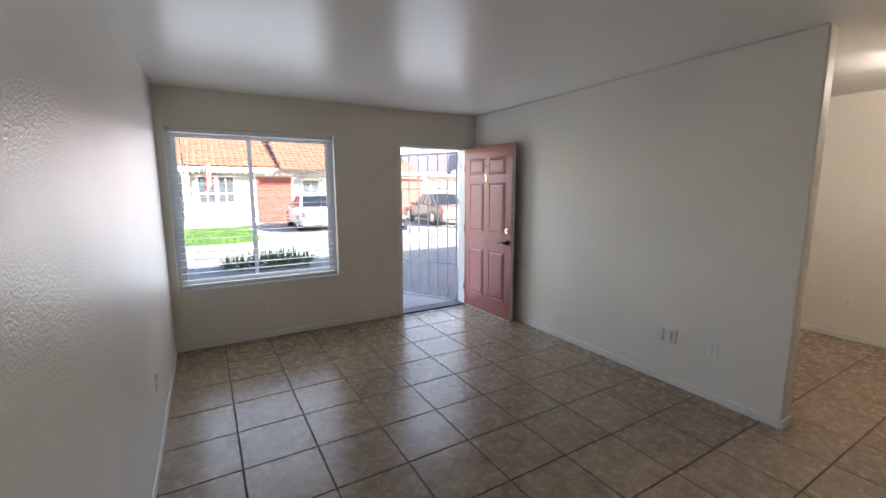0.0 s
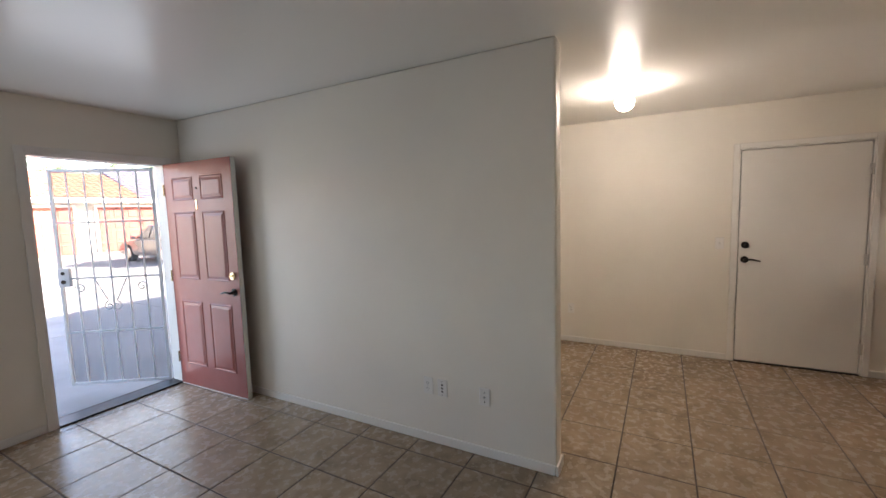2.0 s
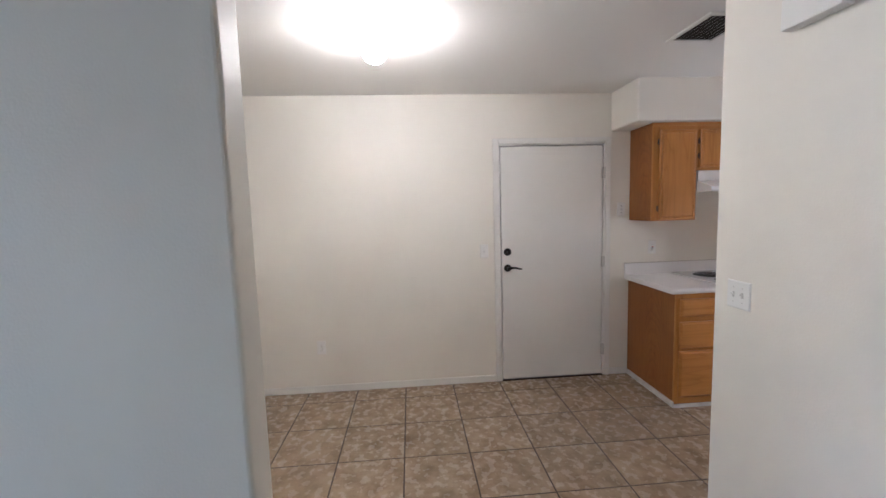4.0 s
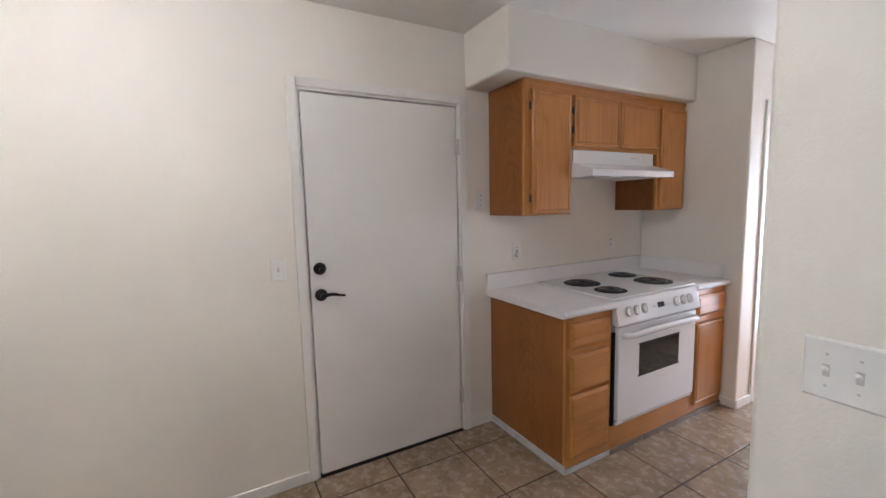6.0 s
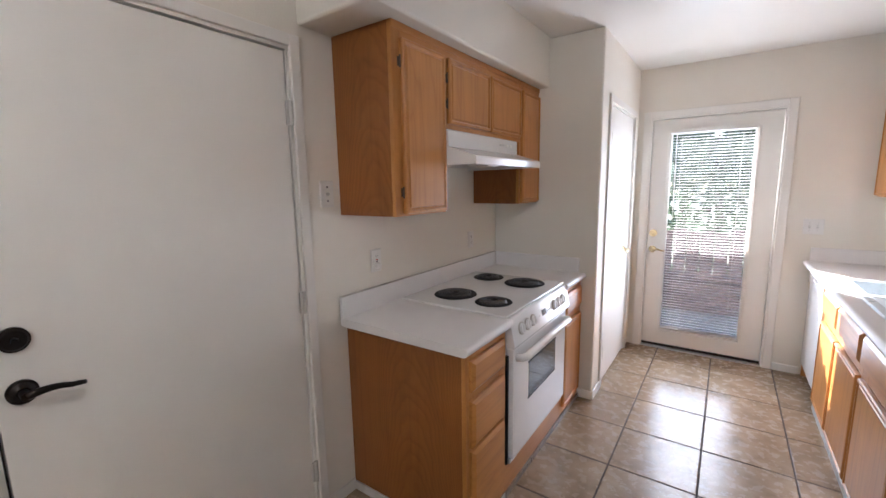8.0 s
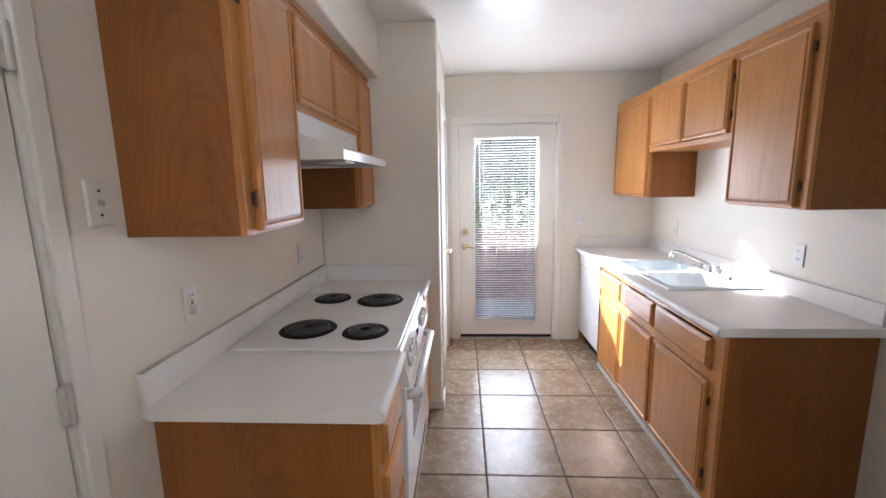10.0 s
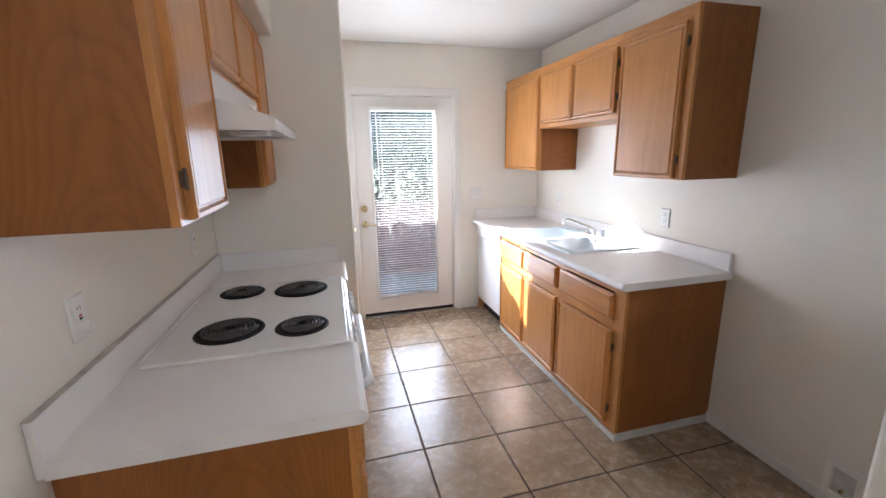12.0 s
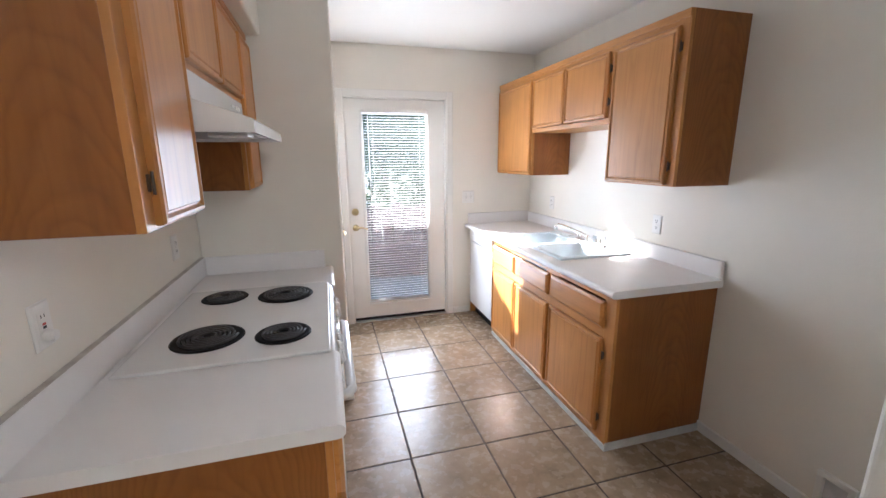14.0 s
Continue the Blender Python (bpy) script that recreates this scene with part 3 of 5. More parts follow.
def back_door():
    d = thing("door_4", ((BD[0] + BD[1]) / 2, BY, 0), "closed white back door with a full glass light", "door", "", "structure")
    casing(d, 0, BD[0], BD[1], BD[2], BY, 1, 0.056)
    jambs(d, 0, BD[0], BD[1], BD[2], -3.50, BY)
    y0, y1 = BY - 0.075, BY - 0.035
    a, c = BD[0] + 0.015, BD[1] - 0.015
    leaf = part("leaf", joined(box(a, GL[0], y0, y1, 0.015, 2.03), box(GL[1], c, y0, y1, 0.015, 2.03), box(GL[0], GL[1], y0, y1, 0.015, GL[2]), box(GL[0], GL[1], y0, y1, GL[3], 2.03)), M["white_door"], d)
    f = 0.028
    part("glazing_bead", joined(box(GL[0] - f, GL[0], y1, y1 + 0.012, GL[2] - f, GL[3] + f, .004), box(GL[1], GL[1] + f, y1, y1 + 0.012, GL[2] - f, GL[3] + f, .004), box(GL[0], GL[1], y1, y1 + 0.012, GL[2] - f, GL[2], .004), box(GL[0], GL[1], y1, y1 + 0.012, GL[3], GL[3] + f, .004)), M["white_door"], leaf)
    g = part("pane", box(GL[0], GL[1], BY - 0.060, BY - 0.056, GL[2], GL[3]), M["glass"], leaf)
    g.visible_shadow = False
    deadbolt(leaf, (5.328, y1, 1.055), (0, 1, 0), M["brass"], True, "polished brass deadbolt")
    lever(leaf, (5.328, y1, 0.91), (0, 1, 0), (-1, 0, 0), M["brass"], 0.10, 0.03, label="polished brass lever handle")
    part("threshold", box(BD[0] + .012, BD[1] - .012, -3.50, BY + 0.005, 0.0, 0.013, .003), M["steel"], d)
    part("sweep", box(a, c, y1, y1 + 0.006, 0.014, 0.035), M["bronze"], d)
    # the mini blind on the door
    bl = thing("door_blind", ((GL[0] + GL[1]) / 2, BY - 0.02, 1.93), "white mini blind with open slats on the back door", "blind")
    p, q = GL[0] - 0.012, GL[1] + 0.012
    yb = BY - 0.006
    part("head_rail", box(p, q, yb - 0.014, yb + 0.014, 1.91, 1.94, .003), M["plastic"], bl)
    part("bottom_rail", box(p, q, yb - 0.011, yb + 0.011, 0.165, 0.180, .003), M["plastic"], bl)
    n = 74
    first = None
    for i in range(n):
        z = 0.20 + i * (1.70 / (n - 1))
        if first is None:
            first = part("slat", prism([(yb - 0.012, z - 0.0008), (yb, z + 0.0009), (yb + 0.012, z - 0.0004), (yb + 0.012, z + 0.0003), (yb, z + 0.0016), (yb - 0.012, z - 0.0001)], 0, p + 0.003, q - 0.003), M["slat"], bl)
        else:
            o = new("slat", first.data)
            o.parent = bl
            o.location = (0, 0, z - 0.20)
    for x in (p + 0.09, q - 0.09):
        part("cord", rod((x, yb + 0.013, 0.17), (x, yb + 0.013, 1.91), 0.001, 6), M["plastic"], bl)
    part("wand", rod((q - 0.055, yb + 0.017, 1.15), (q - 0.05, yb + 0.016, 1.91), 0.003, 8), M["plastic"], bl)


back_door()


def front_door():
    d = thing("door_1", ((FD[0] + FD[1]) / 2, NY, 0), "entry door frame with the red leaf swung open", "door", "", "structure")
    casing(d, 0, FD[0], FD[1], FD[2], NY, -1, 0.05)
    jambs(d, 0, FD[0], FD[1], FD[2], NY, 5.33, 0.016)
    part("threshold", box(FD[0] + .016, FD[1] - .016, NY - 0.01, 5.34, -0.05, 0.012, .003), M["bronze"], d)
    # the leaf, in its own space: hinge at the origin, width along -y
    m = pose(3.588, NY - 0.012, 0.012, 0, 0, 1.5)
    lf = new("entry_door_leaf")
    lf.matrix_world = m
    tagged(lf, "red-brown six-panel entry door standing wide open", "door")
    W, H, TH = 0.922, 2.030, 0.044

    core = box(0, TH, -W, 0, 0, H, 0.002)
    body = part("body", core, M["red_door"], lf)
    st, mid = 0.115, 0.10
    pw = (W - 2 * st - mid) / 2
    for y in (-st - pw, -st - pw - mid - pw):
        for z0, z1 in ((0.20, 0.80), (1.0, 1.60), (1.70, 1.90)):
            part("panel", rings((-0.0005, y, z0), (0, 1, 0), (0, 0, 1), (-1, 0, 0), pw, z1 - z0, [(0, 0), (0.008, 0.005), (0.016, 0.001), (0.02, 0.0005), (0.042, 0.006)]), M["red_door"], body)
    part("weather_strip", box(0.002, TH - .002, -W + 0.005, -0.005, -0.010, 0.012), M["plastic"], lf, "white door sweep")
    part("edge_band", box(0.003, TH - 0.003, -W - 0.003, -W, 0.003, H - 0.003), M["trim"], lf, "off-white door edge")
    deadbolt(lf, (0, -W + 0.065, 1.055), (-1, 0, 0), M["brass"], True, "worn brass deadbolt")
    lever(lf, (0, -W + 0.065, 0.915), (-1, 0, 0), (0, 1, 0), M["bronze"])
    part("peephole", rod((0, -0.4575, 1.80), (-0.006, -0.4575, 1.80), 0.009, 14), M["bronze"], lf)
    part("number_one", joined(box(-0.006, 0, -0.456, -0.444, 1.62, 1.70), box(-0.006, 0, -0.444, -0.436, 1.685, 1.695)), M["brass"], lf, "small brass figure")
    for z in (0.25, 1.02, 1.80):
        part("hinge", rod((-0.004, 0.006, z - 0.05), (-0.004, 0.006, z + 0.05), 0.007, 10), M["brass"], lf)


front_door()


def security_gate():
    """Hung outside the entry, standing ajar; in its own space the hinges are at the origin, the leaf along -x."""
    g = new("security_door")
    g.matrix_world = pose(3.598, 5.356, 0.0, 0, 0, -56)
    tagged(g, "white wrought-iron security door with scrolls, standing ajar", "security door")
    w, z0, z1, s = 0.90, 0.0, 2.03, 0.013
    part("frame", joined(box(-w, -w + 0.026, -s, s, z0, z1, .003), box(-0.026, 0, -s, s, z0, z1, .003), box(-w + 0.026, -0.026, -s, s, z1 - 0.026, z1, .003), box(-w + 0.026, -0.026, -s, s, z0, z0 + 0.026, .003)), M["iron"], g)
    # Added sheet across the gate; it only tones down the bright view outside.
    sc = part("dimming_sheet", box(-w + 0.026, -0.026, 0.008, 0.009, z0 + 0.026, z1 - 0.026), M["dimming_sheet"], g, "added half-clear sheet that dims the outdoor view")
    sc.visible_shadow = False
    for i in range(1, 6):
        x = -w * i / 6
        part("bar", box(x - 0.0055, x + 0.0055, -0.0055, 0.0055, z0 + 0.026, z1 - 0.026), M["iron"], g)
    for z in (0.517, 1.028, 1.545):
        part("rail", box(-w + 0.026, -0.026, -0.012, -0.006, z - 0.008, z + 0.008), M["iron"], g)
    for side in (-1, 1):
        sweep = []
        for k in range(26):
            f = k / 25
            a = 2.4 * math.pi * max(0, f - 0.45) / 0.55
            r = 0.045 * (1 - 0.65 * max(0, f - 0.45) / 0.55)
            if f < 0.45:
                sweep.append((-w / 2 + side * 0.14 * (1 - f / 0.45 * 0.75), -0.016, 1.02 - 0.22 * f / 0.45))
            else:
                sweep.append((-w / 2 + side * (0.035 + r * math.sin(a)), -0.016, 0.80 - 0.045 + r * math.cos(a)))
        part("scroll", tube(sweep, 0.005, 6), M["iron"], g, "curled wrought-iron scroll")
        curl = [(-w / 2 + side * (0.27 + 0.05 * (1 - k / 22) * math.cos(k * 0.42)), -0.016, 0.93 + 0.05 * (1 - k / 22) * math.sin(k * 0.42)) for k in range(20)]
        part("scroll", tube(curl, 0.005, 6), M["iron"], g)
    part("lock_box", box(-w + 0.004, -w + 0.105, -0.030, 0.007, 0.955, 1.125, .005), M["iron"], g)
    part("keyhole", joined(rod((-w + 0.055, -0.030, 1.08), (-w + 0.055, -0.037, 1.08), 0.016, 16), rod((-w + 0.055, -0.030, 1.0), (-w + 0.055, -0.040, 1.0), 0.019, 16)), M["bronze"], g)
    for z in (0.24, 1.02, 1.78):
        part("hinge", rod((0.004, -0.014, z - 0.045), (0.004, -0.014, z + 0.045), 0.009, 8), M["iron"], g)


security_gate()

# ---- cabinets ----
DOOR_STEPS = [(0, 0), (0, 0.014), (0.004, 0.020), (0.013, 0.021), (0.017, 0.015), (0.020, 0.0125), (0.024, 0.0125), (0.028, 0.018)]
DRAWER_STEPS = [(0, 0), (0, 0.012), (0.003, 0.014), (0.016, 0.023)]


def front(name, parent, sx, x, y0, y1, z0, z1, material, steps=DOOR_STEPS, hinge_at=None):
    """A door or drawer front on a face frame at x; sx: the way it faces; hinge_at: the y of its hinges."""
    u = Vector((0, 1, 0))
    f = part(name, rings((x, y0, z0), u, (0, 0, 1), (sx, 0, 0), y1 - y0, z1 - z0, steps), material, parent)
    if hinge_at is not None:
        for z in (z0 + 0.09, z1 - 0.09):
            part("hinge", joined(rod((x + sx * 0.010, hinge_at, z - 0.024), (x + sx * 0.010, hinge_at, z + 0.024), 0.0035, 8),
                                 box(min(x, x + sx * 0.004), max(x, x + sx * 0.004), hinge_at - 0.005, hinge_at + 0.005, z - 0.018, z + 0.018)), M["old_bronze"], f, "dark bronze hinge")
    return f


def carcass(name, label, x_wall, x_front, y0, y1, z0, z1, sx, group, rails, ends=0.018, stile=0.058):
    """Side panels, bottom, back and a face frame; rails: the level members' (z0, z1)."""
    th = thing(name, ((x_wall + x_front) / 2, (y0 + y1) / 2, z0), label, "cabinet", group)
    fr = 0.019
    xf = x_front - sx * fr
    lo, hi = min(x_wall, xf), max(x_wall, xf)
    # Side panels take the oak that is darkened for shade.
    part("side_panel", box(lo, hi, y0, y0 + ends, z0, z1, .001), M["oak_side_shaded"], th)
    part("side_panel", box(lo, hi, y1 - ends, y1, z0, z1, .001), M["oak_side_shaded"], th)
    part("bottom_panel", box(lo, hi, y0 + ends, y1 - ends, z0, z0 + 0.015), M["oak_h"], th)
    if z0 > 1:
        part("top_panel", box(lo, hi, y0 + ends, y1 - ends, z1 - 0.015, z1), M["oak_h"], th)
    flo, fhi = min(xf, x_front), max(xf, x_front)
    st = stile
    part("stile", box(flo, fhi, y0, y0 + st, z0, z1, .0015), M["oak_v"], th)
    part("stile", box(flo, fhi, y1 - st, y1, z0, z1, .0015), M["oak_v"], th)
    for a, c in rails:
        part("rail", box(flo, fhi, y0 + st, y1 - st, a, c, .0015), M["oak_h"], th)
    return th


# the run under the hood: faces -x
W_, F_ = EX, 5.59
zt = 0.866
base1 = carcass("base_cabinet", "oak base cabinet with three drawers beside the range", W_, F_, -0.955, -0.605, 0.03, zt, -1, "base cabinets", ((0.03, 0.075), (0.43, 0.46), (0.65, 0.69), (0.825, zt)))
for z0, z1 in ((0.085, 0.435), (0.452, 0.655), (0.695, 0.825)):
    front("drawer_front", base1, -1, F_, -0.925, -0.632, z0, z1, M["oak_h"], DRAWER_STEPS)
part("kick_strip", box(F_ - 0.002, W_, -0.605, -0.597, 0.0, 0.045, .001), M["kick"], base1, "pale grey vinyl kick strip")
part("toe_strip", box(F_ - 0.006, F_ - 0.002, -0.955, -0.605, 0.0, 0.030, .001), M["kick"], base1)

base2 = carcass("base_cabinet", "narrow oak base cabinet between range and pantry wall", W_, F_, -2.118, -1.738, 0.03, zt, -1, "base cabinets", ((0.03, 0.075), (0.64, 0.68), (0.825, zt)))
front("drawer_front", base2, -1, F_, -2.09, -1.768, 0.69, 0.825, M["oak_h"], DRAWER_STEPS)
front("cabinet_door", base2, -1, F_, -2.09, -1.768, 0.085, 0.64, M["oak_v"])
part("kick_strip", box(F_ - 0.010, F_ - 0.002, -2.118, -1.738, 0.0, 0.030, .001), M["trimtile"], base2)

plinth = tagged(part("range_plinth", joined(box(F_, 5.62, -1.738, -0.955, 0.028, 0.17, .002)), M["oak_h"]), "oak filler board below the built-in range", "cabinet panel")
part("kick_strip", box(F_ - 0.010, F_ - 0.0, -1.738, -0.955, 0.0, 0.030, .001), M["trimtile"], plinth)


# counters
ct1 = thing("countertop", (5.9, -1.3, 0.866), "white laminate worktop around the range with low backsplash", "countertop")
part("top", slab_with_hole((5.575, 6.185, 6.232), (-2.099, -1.737, -0.97, -0.565), 0.866, 0.905, {(0, 1)}), M["laminate"], ct1)
part("front_edge", rod((5.5745, -0.97, 0.8855), (5.5745, -0.566, 0.8855), 0.0195, 16), M["laminate"], ct1)
part("front_edge", rod((5.5745, -2.118, 0.8855), (5.5745, -1.737, 0.8855), 0.0195, 16), M["laminate"], ct1)
part("backsplash", box(6.230, EX, -2.118, -0.565, 0.868, 1.005, 0.006, 3), M["laminate"], ct1)
part("backsplash", box(5.60, 6.230, -2.118, -2.098, 0.868, 1.005, 0.006, 3), M["laminate"], ct1)

part("seam", box(6.231, 6.249, -2.10, -0.567, 1.0052, 1.0075), M["seam"], ct1, "grey-brown caulk line")


# ---- range ----
def spiral(cx, cy, z, r0, r1, turns, wire):
    pts = []
    n = int(turns * 22)
    for i in range(n + 1):
        f = i / n
        a = f * turns * 2 * math.pi
        r = r0 + (r1 - r0) * f
        pts.append((cx + r * math.cos(a), cy + r * math.sin(a), z))
    return tube(pts, wire, 6)


def cook_range():
    r = thing("range", (5.88, -1.353, 0.17), "white slide-in electric range with four coil burners", "range")
    y0, y1 = -1.733, -0.972
    part("body", box(5.60, 6.18, y0 + 0.006, y1 - 0.006, 0.17, 0.895), M["enamel"], r)
    part("cooktop", joined(box(5.585, 6.205, y0 - 0.014, y1 + 0.016, 0.9055, 0.917, 0.005, 3), box(5.60, 6.19, y0 + 0.001, y1 - 0.001, 0.88, 0.9056)), M["enamel"], r)
    # Black strips stand in for the shade in the gaps beside the oven door.
    part("gap_shade_strip", box(5.585, 5.602, y1 - 0.010, y1 + 0.006, 0.17, 0.72), M["black"], r, "dark strip for the shade in the gap beside the oven door")
    part("gap_shade_strip", box(5.585, 5.602, y0 - 0.004, y0 + 0.010, 0.17, 0.72), M["black"], r)
    for cx, cy, rad in ((5.995, -1.165, 0.102), (5.745, -1.135, 0.080), (6.035, -1.62, 0.080), (5.775, -1.590, 0.104)):
        bowl = bmesh.new()
        k = 32
        prev = None
        for rr, z in ((rad + 0.016, 0.9175), (rad + 0.012, 0.9215), (rad + 0.004, 0.9205), (rad - 0.004, 0.9188), (0.02, 0.9180)):
            ring = [bowl.verts.new((cx + rr * math.cos(2 * math.pi * i / k), cy + rr * math.sin(2 * math.pi * i / k), z)) for i in range(k)]
            if prev:
                for i in range(k):
                    bowl.faces.new((prev[i], prev[(i + 1) % k], ring[(i + 1) % k], ring[i]))
            prev = ring
        bowl.faces.new(prev)
        bmesh.ops.recalc_face_normals(bowl, faces=bowl.faces)
        b = smooth(part("burner", bowl, M["black"], r, "black drip bowl with coil element"))
        smooth(part("coil", spiral(cx, cy, 0.9255, 0.018, rad - 0.006, 4.5 if rad < 0.09 else 5.5, 0.0046), M["coil"], b))
    # control panel, leaning back
    prof = [(5.600, 0.905), (5.578, 0.905), (5.570, 0.899), (5.545, 0.775), (5.548, 0.765), (5.600, 0.765)]
    panel = part("control_panel", prism(prof, 1, y0 - 0.010, y1 + 0.012), M["enamel"], r)
    nrm = Vector((-0.124, 0, 0.025)).normalized()
    up = Vector((0.025, 0, 0.124)).normalized()
    mid = Vector((5.5575, 0, 0.838))
    for y in (-1.055, -1.125, -1.195, -1.50, -1.57, -1.64):
        c = mid + Vector((0, y, 0))
        kn = part("knob", rod(c + nrm * 0.004, c + nrm * 0.014, 0.026, 24, 0.023), M["enamel"], panel)
        part("skirt", rod(c, c + nrm * 0.006, 0.0295, 24), M["seam"], kn, "grey knob skirt")
        part("grip", joined(rod(c + nrm * 0.0155 - up * 0.019, c + nrm * 0.0155 + up * 0.019, 0.0045, 8)), M["enamel"], kn)
    c = mid + Vector((0, -1.345, 0))
    disp = bmesh.new()
    v = [disp.verts.new(c + nrm * 0.0015 + up * a + Vector((0, e, 0))) for a, e in ((-0.014, 0.03), (-0.014, -0.03), (0.016, -0.03), (0.016, 0.03))]
    disp.faces.new(v)
    part("clock_display", disp, M["oven_glass"], panel, "small dark clock display")
    for y in (-1.285, -1.30, -1.395, -1.41, -1.43):
        q = c + Vector((0, y + 1.345, 0))
        part("button", rod(q - up * 0.003, q - up * 0.003 + nrm * 0.004, 0.006, 10), M["plastic"], panel)
    door = part("oven_door", box(5.562, 5.60, y0 + 0.004, y1 - 0.014, 0.195, 0.752, 0.007, 3), M["enamel"], r)
    part("window", box(5.5605, 5.5625, -1.55, -1.165, 0.44, 0.625), M["oven_glass"], door, "black oven window glass")
    part("window_trim", joined(box(5.560, 5.5635, -1.558, -1.157, 0.432, 0.440), box(5.560, 5.5635, -1.558, -1.157, 0.625, 0.633)), M["black"], door)
    hz = 0.705
    pts = [(5.562, y1 - 0.045, hz), (5.535, y1 - 0.050, hz + 0.004), (5.520, y1 - 0.075, hz + 0.006)]
    pts += [(5.522, y1 - 0.1 - (y1 - y0 - 0.2) * k / 8, hz + 0.006 + 0.004 * math.sin(math.pi * k / 8)) for k in range(9)]
    pts += [(5.520, y0 + 0.075, hz + 0.006), (5.535, y0 + 0.050, hz + 0.004), (5.562, y0 + 0.045, hz)]
    smooth(part("handle", tube(pts, 0.0185, 12), M["enamel"], door, "curved white oven door handle"))
    part("bottom_vent", box(5.575, 5.60, y0 + 0.004, y1 - 0.006, 0.170, 0.193, .002), M["steel"], r)
    part("rating_plate", box(5.5735, 5.575, y1 - 0.07, y1 - 0.015, 0.173, 0.190), M["plastic"], r)


cook_range()


# ---- wall cabinets over the range ----
Fu = 5.915
zb, zh, zc = 1.383, 1.772, 2.145
RT = (2.085, zc)
up1 = carcass("wall_cabinet", "oak wall cabinet with one tall door beside the hood", EX, Fu, -0.968, -0.605, zb, zc, -1, "wall cabinets", ((zb, zb + 0.02), RT))
front("cabinet_door", up1, -1, Fu, -0.955, -0.655, 1.392, 2.088, M["oak_v"], hinge_at=-0.646)
part("crown_strip", box(Fu - 0.006, Fu, -0.968, -0.605, 2.118, zc, .002), M["oak_h"], up1)
up2 = carcass("wall_cabinet", "short two-door oak wall cabinet over the range hood", EX, Fu, -1.800, -0.968, zh, zc, -1, "wall cabinets", ((zh, zh + 0.03), RT))
front("cabinet_door", up2, -1, Fu, -1.388, -0.988, 1.795, 2.088, M["oak_v"], hinge_at=-0.979)
front("cabinet_door", up2, -1, Fu, -1.795, -1.400, 1.795, 2.088, M["oak_v"])
part("crown_strip", box(Fu - 0.006, Fu, -1.800, -0.968, 2.118, zc, .002), M["oak_h"], up2)
up3 = carcass("wall_cabinet", "narrow oak wall cabinet beside the pantry wall", EX, Fu, -2.118, -1.800, zb, zc, -1, "wall cabinets", ((zb, zb + 0.02), RT))
front("cabinet_door", up3, -1, Fu, -2.105, -1.822, 1.392, 2.088, M["oak_v"])
part("crown_strip", box(Fu - 0.006, Fu, -2.118, -1.800, 2.118, zc, .002), M["oak_h"], up3)


def hood():
    h = thing("range_hood", (6.05, -1.36, 1.62), "white metal under-cabinet range hood", "range hood")
    y0, y1 = -1.735, -0.970
    shell = part("shell", prism([(EX, 1.770), (5.905, 1.770), (5.900, 1.765), (5.898, 1.690), (5.752, 1.642), (5.748, 1.636), (5.748, 1.603), (5.762, 1.603), (5.766, 1.62), (EX, 1.62)], 1, y0, y1), M["enamel"], h)
    part("grille", box(5.80, 6.15, y0 + 0.10, y1 - 0.10, 1.612, 1.622), M["steel"], shell)
    part("light_lens", box(5.80, 5.92, -1.30, -1.18, 1.600, 1.613, .005), M["plastic"], shell)
    part("switch", box(5.8965, 5.900, -1.66, -1.63, 1.725, 1.74), M["plastic"], shell)
    part("switch", box(5.8965, 5.900, -1.61, -1.58, 1.725, 1.74), M["plastic"], shell)
    part("label_plate", box(5.8970, 5.899, -1.56, -1.50, 1.728, 1.738), M["steel"], shell)
    for y in (y0 - 0.002, y1 - 0.002):
        part("skirt", box(5.748, EX, y, y + 0.004, 1.603, 1.64), M["enamel"], h)


hood()

# ---- the sink run: faces +x ----
G_ = 4.235
sb1 = carcass("base_cabinet", "oak base cabinet with one drawer over one door", KX, G_, -1.86, -1.25, 0.035, zt, 1, "base cabinets", ((0.035, 0.075), (0.612, 0.665), (0.82, zt)), stile=0.085)
front("drawer_front", sb1, 1, G_, -1.842, -1.325, 0.668, 0.812, M["oak_h"], DRAWER_STEPS)
front("cabinet_door", sb1, 1, G_, -1.842, -1.325, 0.072, 0.610, M["oak_v"], hinge_at=-1.316)
part("kick_strip", joined(box(KX + .012, G_, -1.25, -1.242, 0.0, 0.045, .001), box(G_, G_ + 0.006, -1.86, -1.242, 0.0, 0.034, .001)), M["kick"], sb1, "pale grey vinyl kick strip")
sb2 = carcass("base_cabinet", "two-door oak sink cabinet with false drawer fronts", KX, G_, -2.79, -1.86, 0.035, zt, 1, "base cabinets", ((0.035, 0.075), (0.612, 0.665), (0.82, zt)))
for a, c in ((-2.345, -1.878), (-2.775, -2.362)):
    front("false_drawer", sb2, 1, G_, a, c, 0.668, 0.812, M["oak_h"], DRAWER_STEPS)
    front("cabinet_door", sb2, 1, G_, a, c, 0.072, 0.610, M["oak_v"])
part("kick_strip", box(G_, G_ + 0.006, -2.79, -1.86, 0.0, 0.034, .001), M["kick"], sb2)


